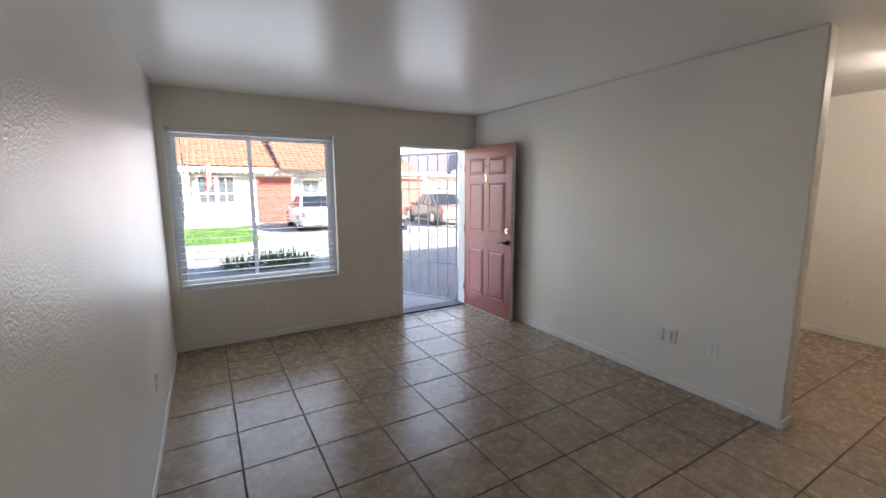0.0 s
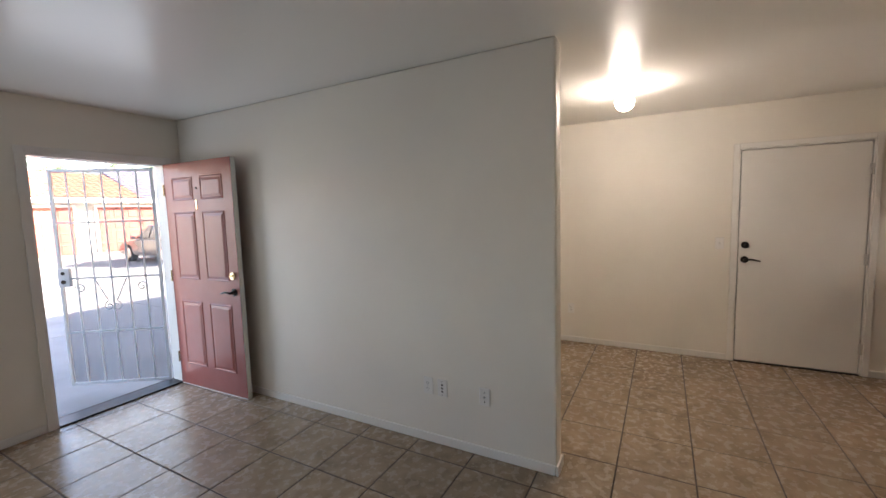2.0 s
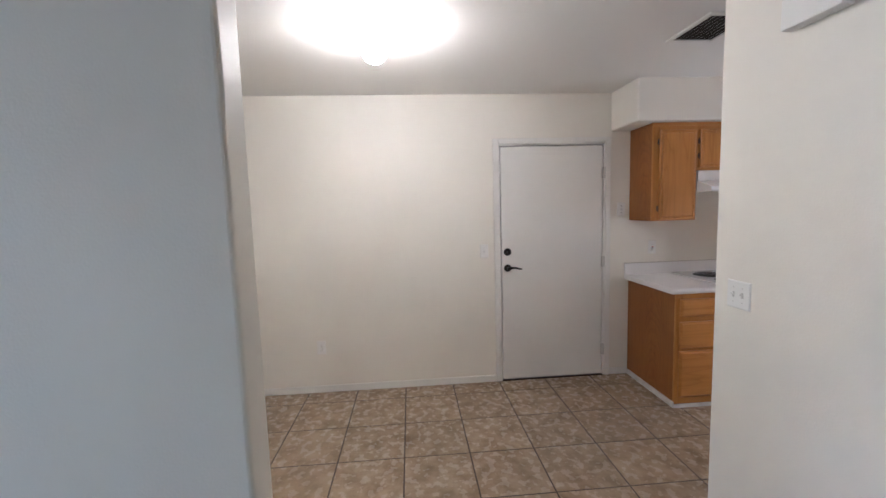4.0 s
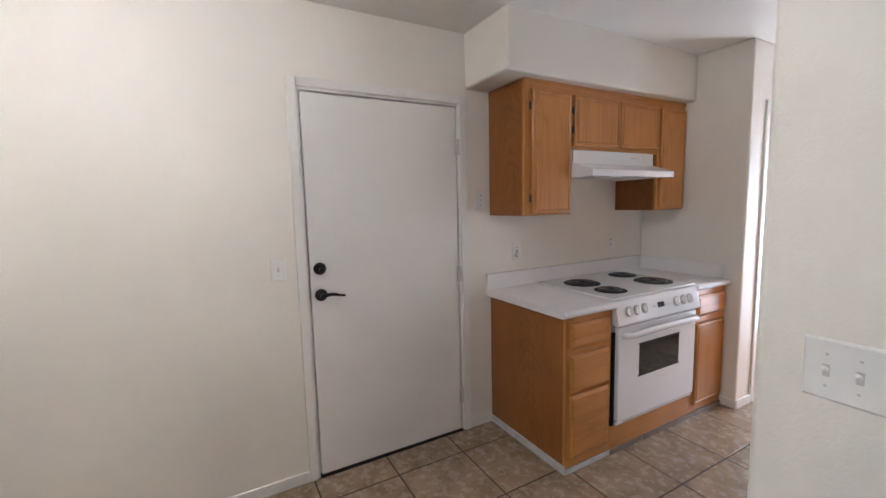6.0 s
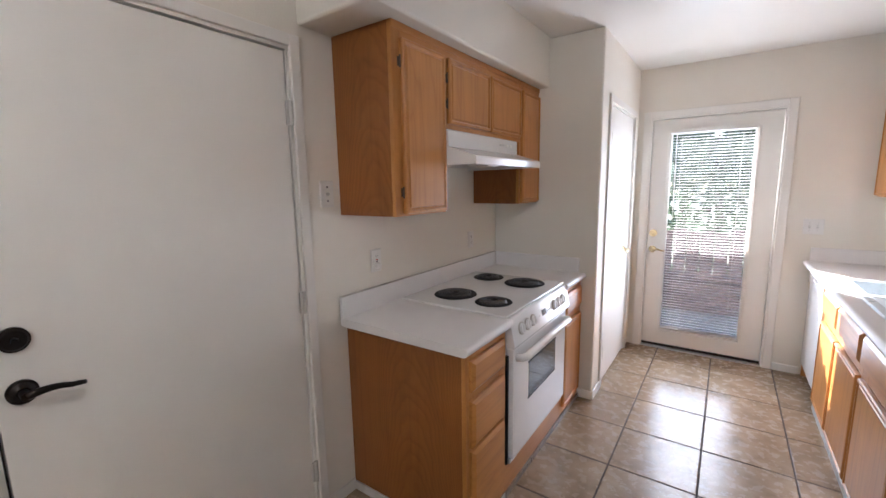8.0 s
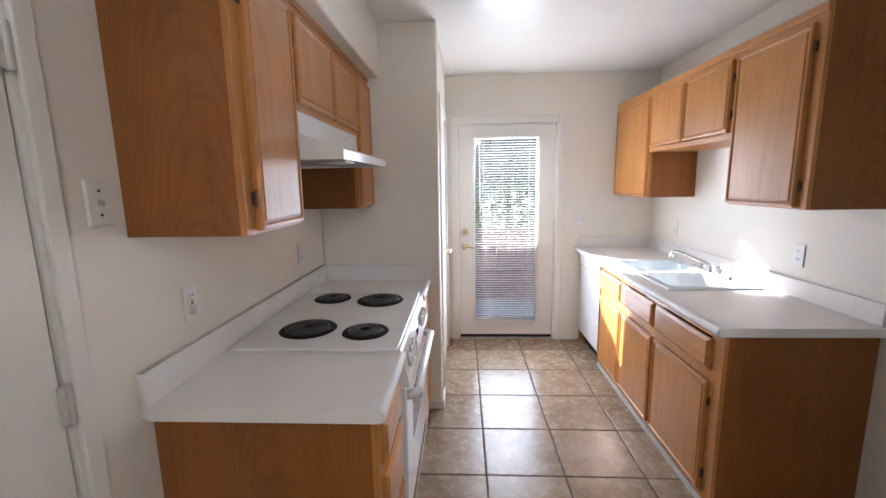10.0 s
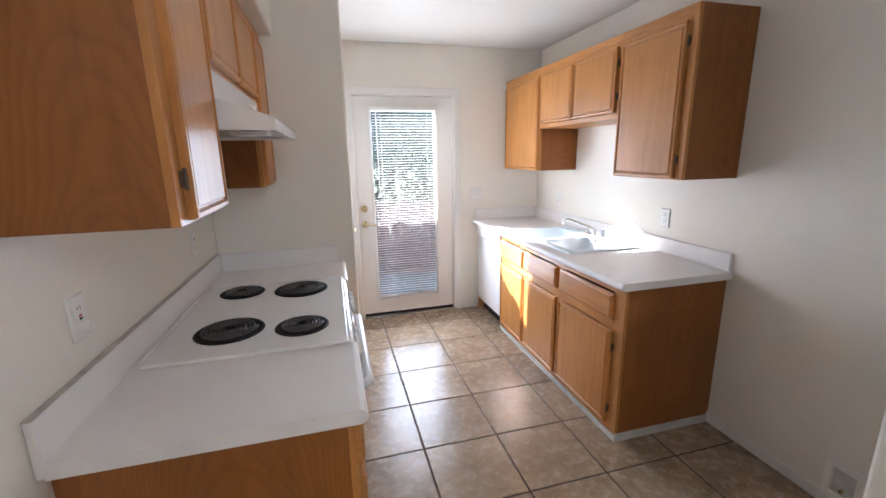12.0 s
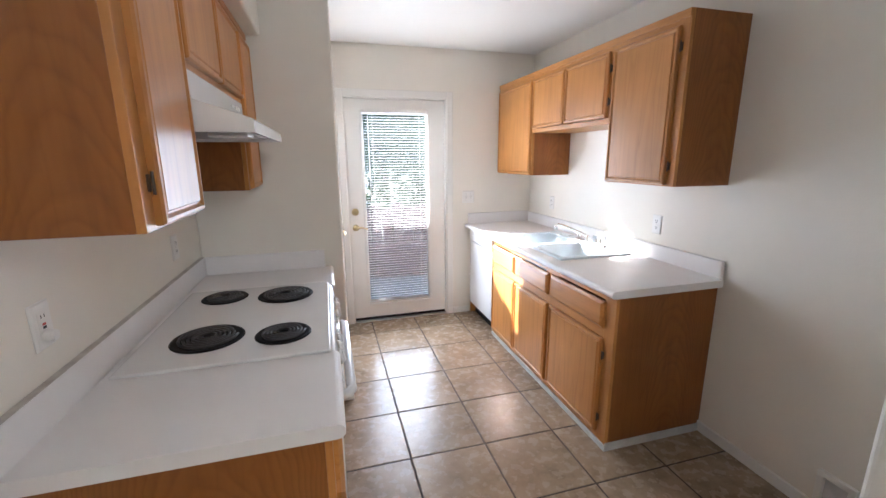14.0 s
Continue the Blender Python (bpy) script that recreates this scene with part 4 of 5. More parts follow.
def dishwasher():
    d = thing("dishwasher", (3.95, -3.08, 0.0), "white built-in dishwasher under the worktop", "dishwasher")
    part("body", box(KX + 0.02, 4.215, -3.355, -2.80, 0.10, 0.86), M["enamel"], d)
    part("door", box(4.215, 4.248, -3.355, -2.798, 0.115, 0.745, .006, 3), M["enamel"], d)
    cp = part("control_panel", box(4.215, 4.256, -3.355, -2.798, 0.750, 0.858, .008, 3), M["enamel"], d)
    part("latch", box(4.254, 4.262, -3.12, -3.03, 0.795, 0.815, .003), M["plastic"], cp)
    for y in (-2.86, -2.89, -2.92, -3.25):
        part("button", box(4.255, 4.259, y - 0.010, y + 0.010, 0.800, 0.812, .001), M["plastic"], cp)
    part("kick_plate", box(4.17, 4.185, -3.355, -2.80, 0.0, 0.10), M["black"], d)
    part("filler_panel", box(KX + .02, G_, -3.375, -3.357, 0.0, zt), M["oak_v"], d, "oak end panel")


dishwasher()

SK = (3.715, 4.185, -2.665, -1.83)      # sink cut-out
ct2 = thing("countertop", (3.94, -2.3, 0.866), "white laminate worktop with sunlit sink and low backsplash", "countertop")
part("top", slab_with_hole((3.63, SK[0], SK[1], 4.278), (-3.360, SK[2], SK[3], -1.208), 0.866, 0.905, {(1, 1)}), M["laminate"], ct2)
part("front_edge", rod((4.2785, -3.375, 0.8855), (4.2785, -1.209, 0.8855), 0.0195, 16), M["laminate"], ct2)
part("backsplash", box(KX, 3.632, -3.38, -1.228, 0.868, 0.998, 0.006, 3), M["laminate"], ct2)
part("backsplash", box(3.632, 4.262, -3.38, -3.359, 0.868, 1.005, 0.006, 3), M["laminate"], ct2)


def sink():
    s = thing("sink", (3.95, -2.25, 0.9), "white enamel double-bowl drop-in sink", "sink")
    x0, x1, y0, y1 = SK[0] - 0.025, SK[1] + 0.022, SK[2] - 0.022, SK[3] + 0.022
    bx0, bx1 = 3.80, 4.165
    b1, b2 = (-2.225, -1.86), (-2.635, -2.265)
    rim = joined(box(x0, bx0, y0, y1, 0.900, 0.918, .006, 3), box(bx1, x1, y0, y1, 0.900, 0.918, .006, 3), box(bx0 - .004, bx1 + .004, b1[1], y1, 0.900, 0.918, .006, 3),
                 box(bx0 - .004, bx1 + .004, y0, b2[0], 0.900, 0.918, .006, 3), box(bx0 - .004, bx1 + .004, b2[1], b1[0], 0.900, 0.916, .006, 3))
    part("rim", rim, M["sink"], s)
    for a, c in (b1, b2):
        bm = rings((bx0 - 0.002, a - 0.002, 0.914), (1, 0, 0), (0, 1, 0), (0, 0, -1), bx1 - bx0 + 0.004, c - a + 0.004, [(0, 0), (0.006, 0.012), (0.012, 0.13), (0.022, 0.160), (0.05, 0.172)])
        for f in bm.faces:
            f.normal_flip()
        bw = smooth(part("bowl", bm, M["sink"], s))
        part("drain", joined(rod(((bx0 + bx1) / 2, (a + c) / 2, 0.7425), ((bx0 + bx1) / 2, (a + c) / 2, 0.746), 0.042, 24)), M["chrome"], bw)
    f = thing("faucet", (3.75, -2.245, 0.918), "chrome kitchen faucet with swing spout and two handles", "faucet")
    fy = -2.20
    part("deck_plate", box(3.722, 3.778, fy - 0.115, fy + 0.115, 0.917, 0.932, .006, 3), M["chrome"], f)
    part("hub", joined(rod((3.75, fy, 0.93), (3.75, fy, 0.962), 0.022, 18, 0.017), rod((3.75, fy, 0.962), (3.75, fy, 0.972), 0.017, 18, 0.010)), M["chrome"], f)
    spout = [(3.75, fy, 0.955), (3.765, fy - 0.008, 0.972), (3.80, fy - 0.025, 0.990), (3.86, fy - 0.055, 1.018), (3.915, fy - 0.083, 1.040), (3.94, fy - 0.095, 1.043), (3.952, fy - 0.10, 1.034), (3.954, fy - 0.101, 1.018)]
    sp_ob = smooth(part("spout", tube(spout, [0.013, 0.012, 0.0105, 0.0095, 0.009, 0.009, 0.0095, 0.010], 14), M["chrome"], f))
    part("aerator", rod((3.954, fy - 0.101, 1.020), (3.954, fy - 0.101, 1.000), 0.0125, 16), M["steel"], sp_ob, "dull steel aerator tip")
    for y in (fy - 0.10, fy + 0.10):
        h = part("handle", joined(rod((3.75, y, 0.93), (3.75, y, 0.965), 0.019, 18, 0.016), rod((3.75, y, 0.965), (3.75, y, 0.985), 0.022, 18)), M["chrome"], f)
        part("cap", rod((3.75, y, 0.985), (3.75, y, 0.989), 0.012, 14), M["plastic"], h)
    sp = thing("sink_sprayer", (3.75, fy + 0.20, 0.918), "white hand sprayer in its deck holder", "sprayer")
    part("holder", rod((3.75, fy + 0.20, 0.917), (3.75, fy + 0.20, 0.935), 0.024, 18, 0.018), M["chrome"], sp)
    part("head", joined(rod((3.75, fy + 0.20, 0.935), (3.755, fy + 0.20, 0.985), 0.014, 14, 0.018), rod((3.755, fy + 0.20, 0.985), (3.775, fy + 0.20, 1.005), 0.019, 14, 0.013)), M["plastic"], sp)


sink()

Gu = 3.955
zc2 = 2.17
RT2 = (2.108, zc2)
ru1 = carcass("wall_cabinet", "oak wall cabinet with one wide door by the fridge recess", KX, Gu, -1.775, -1.275, zb, zc2, 1, "wall cabinets", ((zb, zb + 0.02), RT2))
front("cabinet_door", ru1, 1, Gu, -1.765, -1.322, 1.390, 2.108, M["oak_v"], hinge_at=-1.312)
part("crown_strip", box(Gu, Gu + 0.007, -1.775, -1.275, 2.135, zc2, .002), M["oak_h"], ru1)
ru2 = carcass("wall_cabinet", "short two-door oak wall cabinet over the sink", KX, Gu, -2.715, -1.775, 1.715, zc2, 1, "wall cabinets", ((1.715, 1.745), RT2))
front("cabinet_door", ru2, 1, Gu, -2.250, -1.805, 1.748, 2.108, M["oak_v"], hinge_at=-1.796)
front("cabinet_door", ru2, 1, Gu, -2.705, -2.262, 1.748, 2.108, M["oak_v"])
part("crown_strip", box(Gu, Gu + 0.007, -2.715, -1.775, 2.135, zc2, .002), M["oak_h"], ru2)
ru3 = carcass("wall_cabinet", "oak wall cabinet with one tall door in the corner", KX, Gu, -3.378, -2.715, zb, zc2, 1, "wall cabinets", ((zb, zb + 0.02), RT2))
front("cabinet_door", ru3, 1, Gu, -3.360, -2.728, 1.390, 2.108, M["oak_v"])
part("crown_strip", box(Gu, Gu + 0.007, -3.378, -2.715, 2.135, zc2, .002), M["oak_h"], ru3)


# ---- plates on the walls ----
def wall_plate(name, at, n, gangs, kind, label, category, group=""):
    """A cover plate with its screws and what it holds; n: out of the wall."""
    at, n = Vector(at), Vector(n)
    u = Vector((0, 0, 1)).cross(n)
    up = Vector((0, 0, 1))
    w, h = 0.072 + 0.046 * (gangs - 1), 0.115
    th = thing(name, at, label, category, group)
    pl = part("plate", rings(at - u * (w / 2) - up * (h / 2), u, up, n, w, h, [(0, 0), (0, 0.003), (0.004, 0.0065)]), M["plastic"], th)
    f = at + n * 0.0065

    def slab(c, a, e, d, mat, nm, par=pl):
        part(nm, rings(c - u * (a / 2) - up * (e / 2), u, up, n, a, e, [(0, -0.001), (0, d * 0.7), (min(a, e) * 0.12, d)]), mat, par)
    for g in range(gangs):
        c = f + u * (g - (gangs - 1) / 2) * 0.046
        if kind == "switch":
            slab(c, 0.011, 0.024, 0.002, M["hinge"], "slot")
            part("toggle", rod(c, c + n * 0.014 + up * 0.008, 0.0045, 8, 0.0035), M["plastic"], pl)
            for s in (-0.030, 0.030):
                part("screw", rod(c + up * s, c + up * s + n * 0.001, 0.003, 8), M["hinge"], pl)
        elif kind == "outlet":
            for s in (-0.020, 0.020):
                slab(c + up * s, 0.033, 0.028, 0.002, M["plastic"], "receptacle")
                for e in (-0.007, 0.007):
                    slab(c + up * (s + 0.003) + u * e + n * 0.0022, 0.0028, 0.009, 0.0006, M["slot"], "slot")
                part("ground_hole", rod(c + up * (s - 0.007) + n * 0.002, c + up * (s - 0.007) + n * 0.0028, 0.0028, 8), M["slot"], pl)
            part("screw", rod(c, c + n * 0.001, 0.003, 8), M["hinge"], pl)
        elif kind == "jack":
            part("jack", joined(rod(c, c + n * 0.004, 0.008, 12), rod(c + n * 0.004, c + n * 0.010, 0.0048, 10)), M["steel"], pl)
            for s in (-0.030, 0.030):
                part("screw", rod(c + up * s, c + up * s + n * 0.001, 0.0042, 8), M["slot"], pl)
        elif kind == "twin_jack":
            for s in (-0.022, 0.0, 0.022):
                slab(c + up * s, 0.014, 0.012, 0.0012, M["slot"], "jack")
            for s in (-0.045, 0.045):
                part("screw", rod(c + up * s, c + up * s + n * 0.001, 0.0035, 8), M["slot"], pl)
        elif kind == "gfci":
            slab(c, 0.034, 0.068, 0.002, M["plastic"], "receptacle")
            for s in (-0.024, 0.024):
                for e in (-0.006, 0.006):
                    slab(c + up * s + u * e + n * 0.002, 0.0028, 0.008, 0.0006, M["slot"], "slot")
            slab(c + up * 0.004 + n * 0.002, 0.012, 0.006, 0.001, M["red_tag"], "button")
            slab(c - up * 0.004 + n * 0.002, 0.012, 0.006, 0.001, M["slot"], "button")
            part("night_light", joined(rod(c - up * 0.026, c - up * 0.026 + n * 0.022, 0.017, 14, 0.013)), M["plastic"], pl, "small white plug-in lamp")
    return th


wall_plate("wall_outlet", (PX, 2.539, 0.392), (-1, 0, 0), 1, "outlet", "white duplex outlet on the partition wall", "outlet", "wall outlets")
wall_plate("phone_jack", (PX, 2.432, 0.392), (-1, 0, 0), 1, "twin_jack", "white cover plate with three dark jacks", "wall plate")
wall_plate("cable_jack", (PX, 2.132, 0.390), (-1, 0, 0), 1, "jack", "white cover plate with one cable jack", "wall plate")
wall_plate("wall_outlet", (1.11, NY, 0.356), (0, -1, 0), 1, "outlet", "off-white duplex outlet under the window", "outlet", "wall outlets")
wall_plate("wall_outlet", (WX, 3.569, 0.405), (1, 0, 0), 1, "outlet", "white duplex outlet on the glossy side wall", "outlet", "wall outlets")
wall_plate("light_switch", (4.371, SY, 1.142), (0, 1, 0), 2, "switch", "white double toggle switch on the pier", "light switch", "switches")
wall_plate("light_switch", (EX, 0.680, 1.160), (-1, 0, 0), 1, "switch", "white single toggle switch beside the flush door", "light switch", "switches")
wall_plate("wall_outlet", (EX, 2.088, 0.392), (-1, 0, 0), 1, "outlet", "white duplex outlet low on the dining wall", "outlet", "wall outlets")
wall_plate("phone_plate", (EX, -0.53, 1.48), (-1, 0, 0), 1, "jack", "white wall phone plate with a single jack", "wall plate")
wall_plate("wall_outlet", (EX, -0.818, 1.139), (-1, 0, 0), 1, "gfci", "white safety outlet with a small plug-in lamp", "outlet", "wall outlets")
wall_plate("wall_outlet", (EX, -1.752, 1.138), (-1, 0, 0), 1, "outlet", "white duplex outlet above the worktop", "outlet", "wall outlets")
wall_plate("light_switch", (4.262, BY, 1.160), (0, 1, 0), 2, "switch", "white double toggle switch beside the back door", "light switch", "switches")
wall_plate("wall_outlet", (KX, -1.706, 1.118), (1, 0, 0), 1, "outlet", "white duplex outlet above the sink worktop", "outlet", "wall outlets")
wall_plate("wall_outlet", (KX, -2.950, 1.125), (1, 0, 0), 1, "outlet", "white blank-faced outlet over the worktop corner", "outlet", "wall outlets")


def chime():
    c = thing("door_chime", (4.08, SY, 2.15), "white rectangular door chime box high on the wall", "door chime")
    part("cover", box(3.985, 4.185, SY + 0.004, SY + 0.052, 2.098, 2.200, .004, 2), M["plastic"], c)
    part("base", box(3.99, 4.18, SY, SY + 0.006, 2.103, 2.195), M["hinge"], c)


chime()


def ceiling_vent():
    v = thing("ceiling_vent", (5.0, -0.36, CEIL), "white ceiling air register with dark slots", "air vent")
    x0, x1, y0, y1 = 4.82, 5.18, -0.50, -0.215
    z0 = CEIL - 0.010
    part("frame", joined(box(x0, x1, y0, y0 + 0.028, z0, CEIL, .003), box(x0, x1, y1 - 0.028, y1, z0, CEIL, .003), box(x0, x0 + 0.028, y0 + .028, y1 - .028, z0, CEIL, .003), box(x1 - 0.028, x1, y0 + .028, y1 - .028, z0, CEIL, .003)), M["trim"], v)
    part("backing", box(x0 + 0.028, x1 - 0.028, y0 + 0.028, y1 - 0.028, CEIL - 0.0015, CEIL), M["vent_dark"], v)
    for i in range(7):
        y = y0 + 0.055 + i * (y1 - y0 - 0.11) / 6
        part("slat", prism([(y + 0.006, z0 + 0.001), (y + 0.0045, z0 + 0.001), (y - 0.008, CEIL - 0.002), (y - 0.0065, CEIL - 0.002)], 0, x0 + 0.028, x1 - 0.028), M["trim"], v)


ceiling_vent()


def water_box():
    w = thing("water_supply_box", (KX, -0.60, 0.14), "white recessed water supply box near the floor", "utility box")
    y0, y1, z0, z1 = -0.668, -0.532, 0.055, 0.228
    f = 0.026
    part("flange", joined(box(KX, KX + 0.018, y0, y1, z0, z0 + f, .003), box(KX, KX + 0.018, y0, y1, z1 - f, z1, .003), box(KX, KX + 0.018, y0, y0 + f, z0 + f, z1 - f, .003), box(KX, KX + 0.018, y1 - f, y1, z0 + f, z1 - f, .003)), M["trim"], w)
    part("inside", box(KX, KX + 0.003, y0 + f, y1 - f, z0 + f, z1 - f), M["kick"], w)
    part("valve", joined(rod((KX + 0.003, -0.60, 0.11), (KX + 0.022, -0.60, 0.11), 0.008, 10)), M["brass"], w)


water_box()

# ---- tiled hearth surround on the chimney breast ----
hearth = thing("fireplace_surround", (2.6, 0.555, 0), "beige tiled fireplace surround with brownish edge trim", "fireplace")
part("backing", box(1.92, 3.028, 0.5551, 0.572, 0.0, 1.075), M["grout"], hearth)
hm = None
for i in range(3):
    for j in range(3):
        a, c = 1.92 + i * 0.372, 0.0 + j * 0.361
        if hm is None:
            hm = part("tile", rings((a + 0.003, 0.572, c + 0.003), (1, 0, 0), (0, 0, 1), (0, 1, 0), 0.366, 0.355, [(0, 0), (0, 0.007), (0.003, 0.009)]), M["tile"], hearth)
        else:
            o = new("tile", hm.data)
            o.parent = hearth
            o.location = (a - 1.92, 0, c)
part("top_trim", box(1.92, 3.030, 0.556, 0.586, 1.078, 1.10, .006, 3), M["trimtile"], hearth)

# ---- dining lamp ----
def globe_lamp():
    g = thing("ceiling_light", (5.015, 1.45, CEIL), "lit white glass globe lamp on the ceiling", "lamp")
    part("base", joined(rod((5.015, 1.45, CEIL - 0.022), (5.015, 1.45, CEIL), 0.062, 28), rod((5.015, 1.45, CEIL - 0.045), (5.015, 1.45, CEIL - 0.02), 0.036, 24)), M["plastic"], g)
    bm = bmesh.new()
    bmesh.ops.create_uvsphere(bm, u_segments=32, v_segments=20, radius=0.068, matrix=Matrix.Translation((5.015, 1.45, 2.35)))
    smooth(part("globe", bm, M["globe"], g, "glowing white glass globe"))


globe_lamp()

# ---- the ground outside ----
structure("ground", box(-150, 150, -60, 250, -0.5, GROUND - 0.012), M["ground"], "dry bare ground around the houses")
drive = structure("driveway", box(-8, 40, 5.34, 30, -0.3, GROUND - 0.008), M["joint"], "pale concrete drive with cut joints")
slab = None
for i in range(-2, 9):
    for j in range(0, 7):
        x0, y0 = -8 + (i + 2) * 3.4, 5.34 + j * 3.5
        if slab is None:
            slab = part("slab", rings((x0 + 0.008, y0 + 0.008, GROUND - 0.1), (1, 0, 0), (0, 1, 0), (0, 0, 1), 3.384, 3.484, [(0, 0), (0, 0.094), (0.008, 0.1)]), M["concrete"], drive)
            sx, sy = x0, y0
        else:
            o = new("slab", slab.data)
            o.parent = drive
            o.location = (x0 - sx, y0 - sy, 0)
structure("patio", box(2.0, 9.0, -5.03, -3.51, -0.3, -0.06), M["concrete"], "small concrete patio behind the kitchen")

# lawn with its grass
lawn_outline = [(-5.0, 14.6), (1.2, 14.6), (2.0, 14.9), (2.25, 15.8), (2.2, 20.4), (-5.0, 20.8)]
structure("lawn", prism(lawn_outline, 2, -0.3, GROUND + 0.03), M["lawn"], "small bright green front lawn")
rg = random.Random(3)
gv, gf = [], []
while len(gf) < 9000:
    x, y = rg.uniform(-4.9, 2.15), rg.uniform(14.7, 20.4)
    h, a, w = rg.uniform(0.03, 0.075), rg.uniform(0, 6.28), 0.012
    k = len(gv)
    dx, dy = math.cos(a), math.sin(a)
    gv += [(x - dy * w, y + dx * w, GROUND + 0.028), (x + dy * w, y - dx * w, GROUND + 0.028), (x + dx * 0.03, y + dy * 0.03, GROUND + 0.03 + h)]
    gf.append((k, k + 1, k + 2))
me = bpy.data.meshes.new("grass")
me.from_pydata(gv, [], gf)
me.materials.append(M["grass"])
tagged(new("grass", me), "short sunlit green lawn grass", "grass", "", "stuff")


def agave(cx, cy, size, seed):
    r = random.Random(seed)
    p = thing("agave_plant", (cx, cy, GROUND), "spiky green succulent growing beside the drive", "plant", "spiky plants")
    for i in range(26):
        a = i * 2.399 + r.uniform(-0.2, 0.2)
        lean = 0.25 + 0.85 * (i / 26) + r.uniform(-0.1, 0.1)
        ln = size * r.uniform(0.75, 1.05)
        bm = bmesh.new()
        prev = None
        d, s = Vector((math.cos(a), math.sin(a), 0)), Vector((-math.sin(a), math.cos(a), 0))
        for k in range(6):
            f = k / 5
            th = lean + 0.35 * f * (1 if i % 3 else -1)
            c = Vector((cx, cy, GROUND)) + d * (ln * f * math.sin(th)) + Vector((0, 0, ln * f * math.cos(th) + 0.01))
            w = size * 0.085 * (1 - f) ** 0.7 * (0.7 + 0.6 * f) + 0.001
            row = [bm.verts.new(c - s * w + Vector((0, 0, w * 0.5))), bm.verts.new(c - Vector((0, 0, w * 0.25))), bm.verts.new(c + s * w + Vector((0, 0, w * 0.5)))]
            if prev:
                for q in (0, 1):
                    bm.faces.new((prev[q], prev[q + 1], row[q + 1], row[q]))
            prev = row
        part("leaf", bm, M["leaf"], p)


for ax, ay, asize, aseed in ((0.98, 9.9, 0.36, 5), (1.22, 9.8, 0.42, 1), (1.5, 9.95, 0.45, 6), (1.78, 9.75, 0.50, 2), (2.02, 9.95, 0.46, 3), (2.26, 9.8, 0.44, 7), (2.5, 9.7, 0.38, 4)):
    agave(ax, ay, asize, aseed)


# ---- houses across the drive ----
def tiled_slope(x0, x1, y0, z0, y1, z1, pitch=0.26, course=0.36, flip=1):
    """A roof plane of barrel tiles: waves across, steps up the slope."""
    bm = bmesh.new()
    run = math.hypot(y1 - y0, z1 - z0)
    uy, uz = (y1 - y0) / run, (z1 - z0) / run
    ny, nz = -uz, uy
    cols = int((x1 - x0) / pitch) * 6
    rows = int(run / course)
    for j in range(rows):
        A, B = [], []
        for i in range(cols + 1):
            x = x0 + (x1 - x0) * i / cols
            hgt = 0.045 * abs(math.sin(math.pi * i / 6)) ** 0.8
            for store, s, lift in ((A, j * course, 0.05), (B, (j + 1) * course, 0.0)):
                store.append(bm.verts.new((x, y0 + uy * s + ny * (hgt + lift), z0 + uz * s + nz * (hgt + lift))))
        for i in range(cols):
            bm.faces.new((A[i], A[i + 1], B[i + 1], B[i]))
        if j:
            for i in range(cols):
                bm.faces.new((last[i], last[i + 1], A[i + 1], A[i]))
        last = B
    bmesh.ops.recalc_face_normals(bm, faces=bm.faces)
    return bm


def far_window(parent, x0, x1, z0, z1, y, grid=2):
    w = part("window", box(x0, x1, y - 0.04, y + 0.02, z0, z1), M["pane_dark"], parent)
    f = 0.07
    part("frame", joined(box(x0 - f, x1 + f, y - 0.07, y - 0.01, z0 - f, z0), box(x0 - f, x1 + f, y - 0.07, y - 0.01, z1, z1 + f), box(x0 - f, x0, y - 0.07, y - 0.01, z0, z1), box(x1, x1 + f, y - 0.07, y - 0.01, z0, z1),
                         *[box(x0 + (x1 - x0) * k / grid - 0.02, x0 + (x1 - x0) * k / grid + 0.02, y - 0.06, y - 0.041, z0, z1) for k in range(1, grid)], box(x0, x1, y - 0.06, y - 0.041, (z0 * 0.65 + z1 * 0.35) - 0.02, (z0 * 0.65 + z1 * 0.35) + 0.02)), M["house_trim"], w)


def garage_door(parent, x0, x1, z1, y):
    d = part("garage_door", box(x0, x1, y, y + 0.05, GROUND, z1), M["garage"], parent)
    rows, cols = 4, max(2, int((x1 - x0) / 0.6))
    for j in range(rows):
        for i in range(cols):
            a = x0 + (x1 - x0) * i / cols + 0.06
            c = GROUND + (z1 - GROUND) * j / rows + 0.06
            part("panel", rings((a, y, c), (1, 0, 0), (0, 0, 1), (0, -1, 0), (x1 - x0) / cols - 0.12, (z1 - GROUND) / rows - 0.12, [(0, 0), (0.03, 0.015), (0.06, 0.015), (0.08, 0.004)]), M["garage"], d)
    f = 0.11
    part("door_trim", joined(box(x0 - f, x0, y - 0.03, y + 0.05, GROUND, z1 + f), box(x1, x1 + f, y - 0.03, y + 0.05, GROUND, z1 + f), box(x0, x1, y - 0.03, y + 0.05, z1, z1 + f)), M["house_trim"], d)


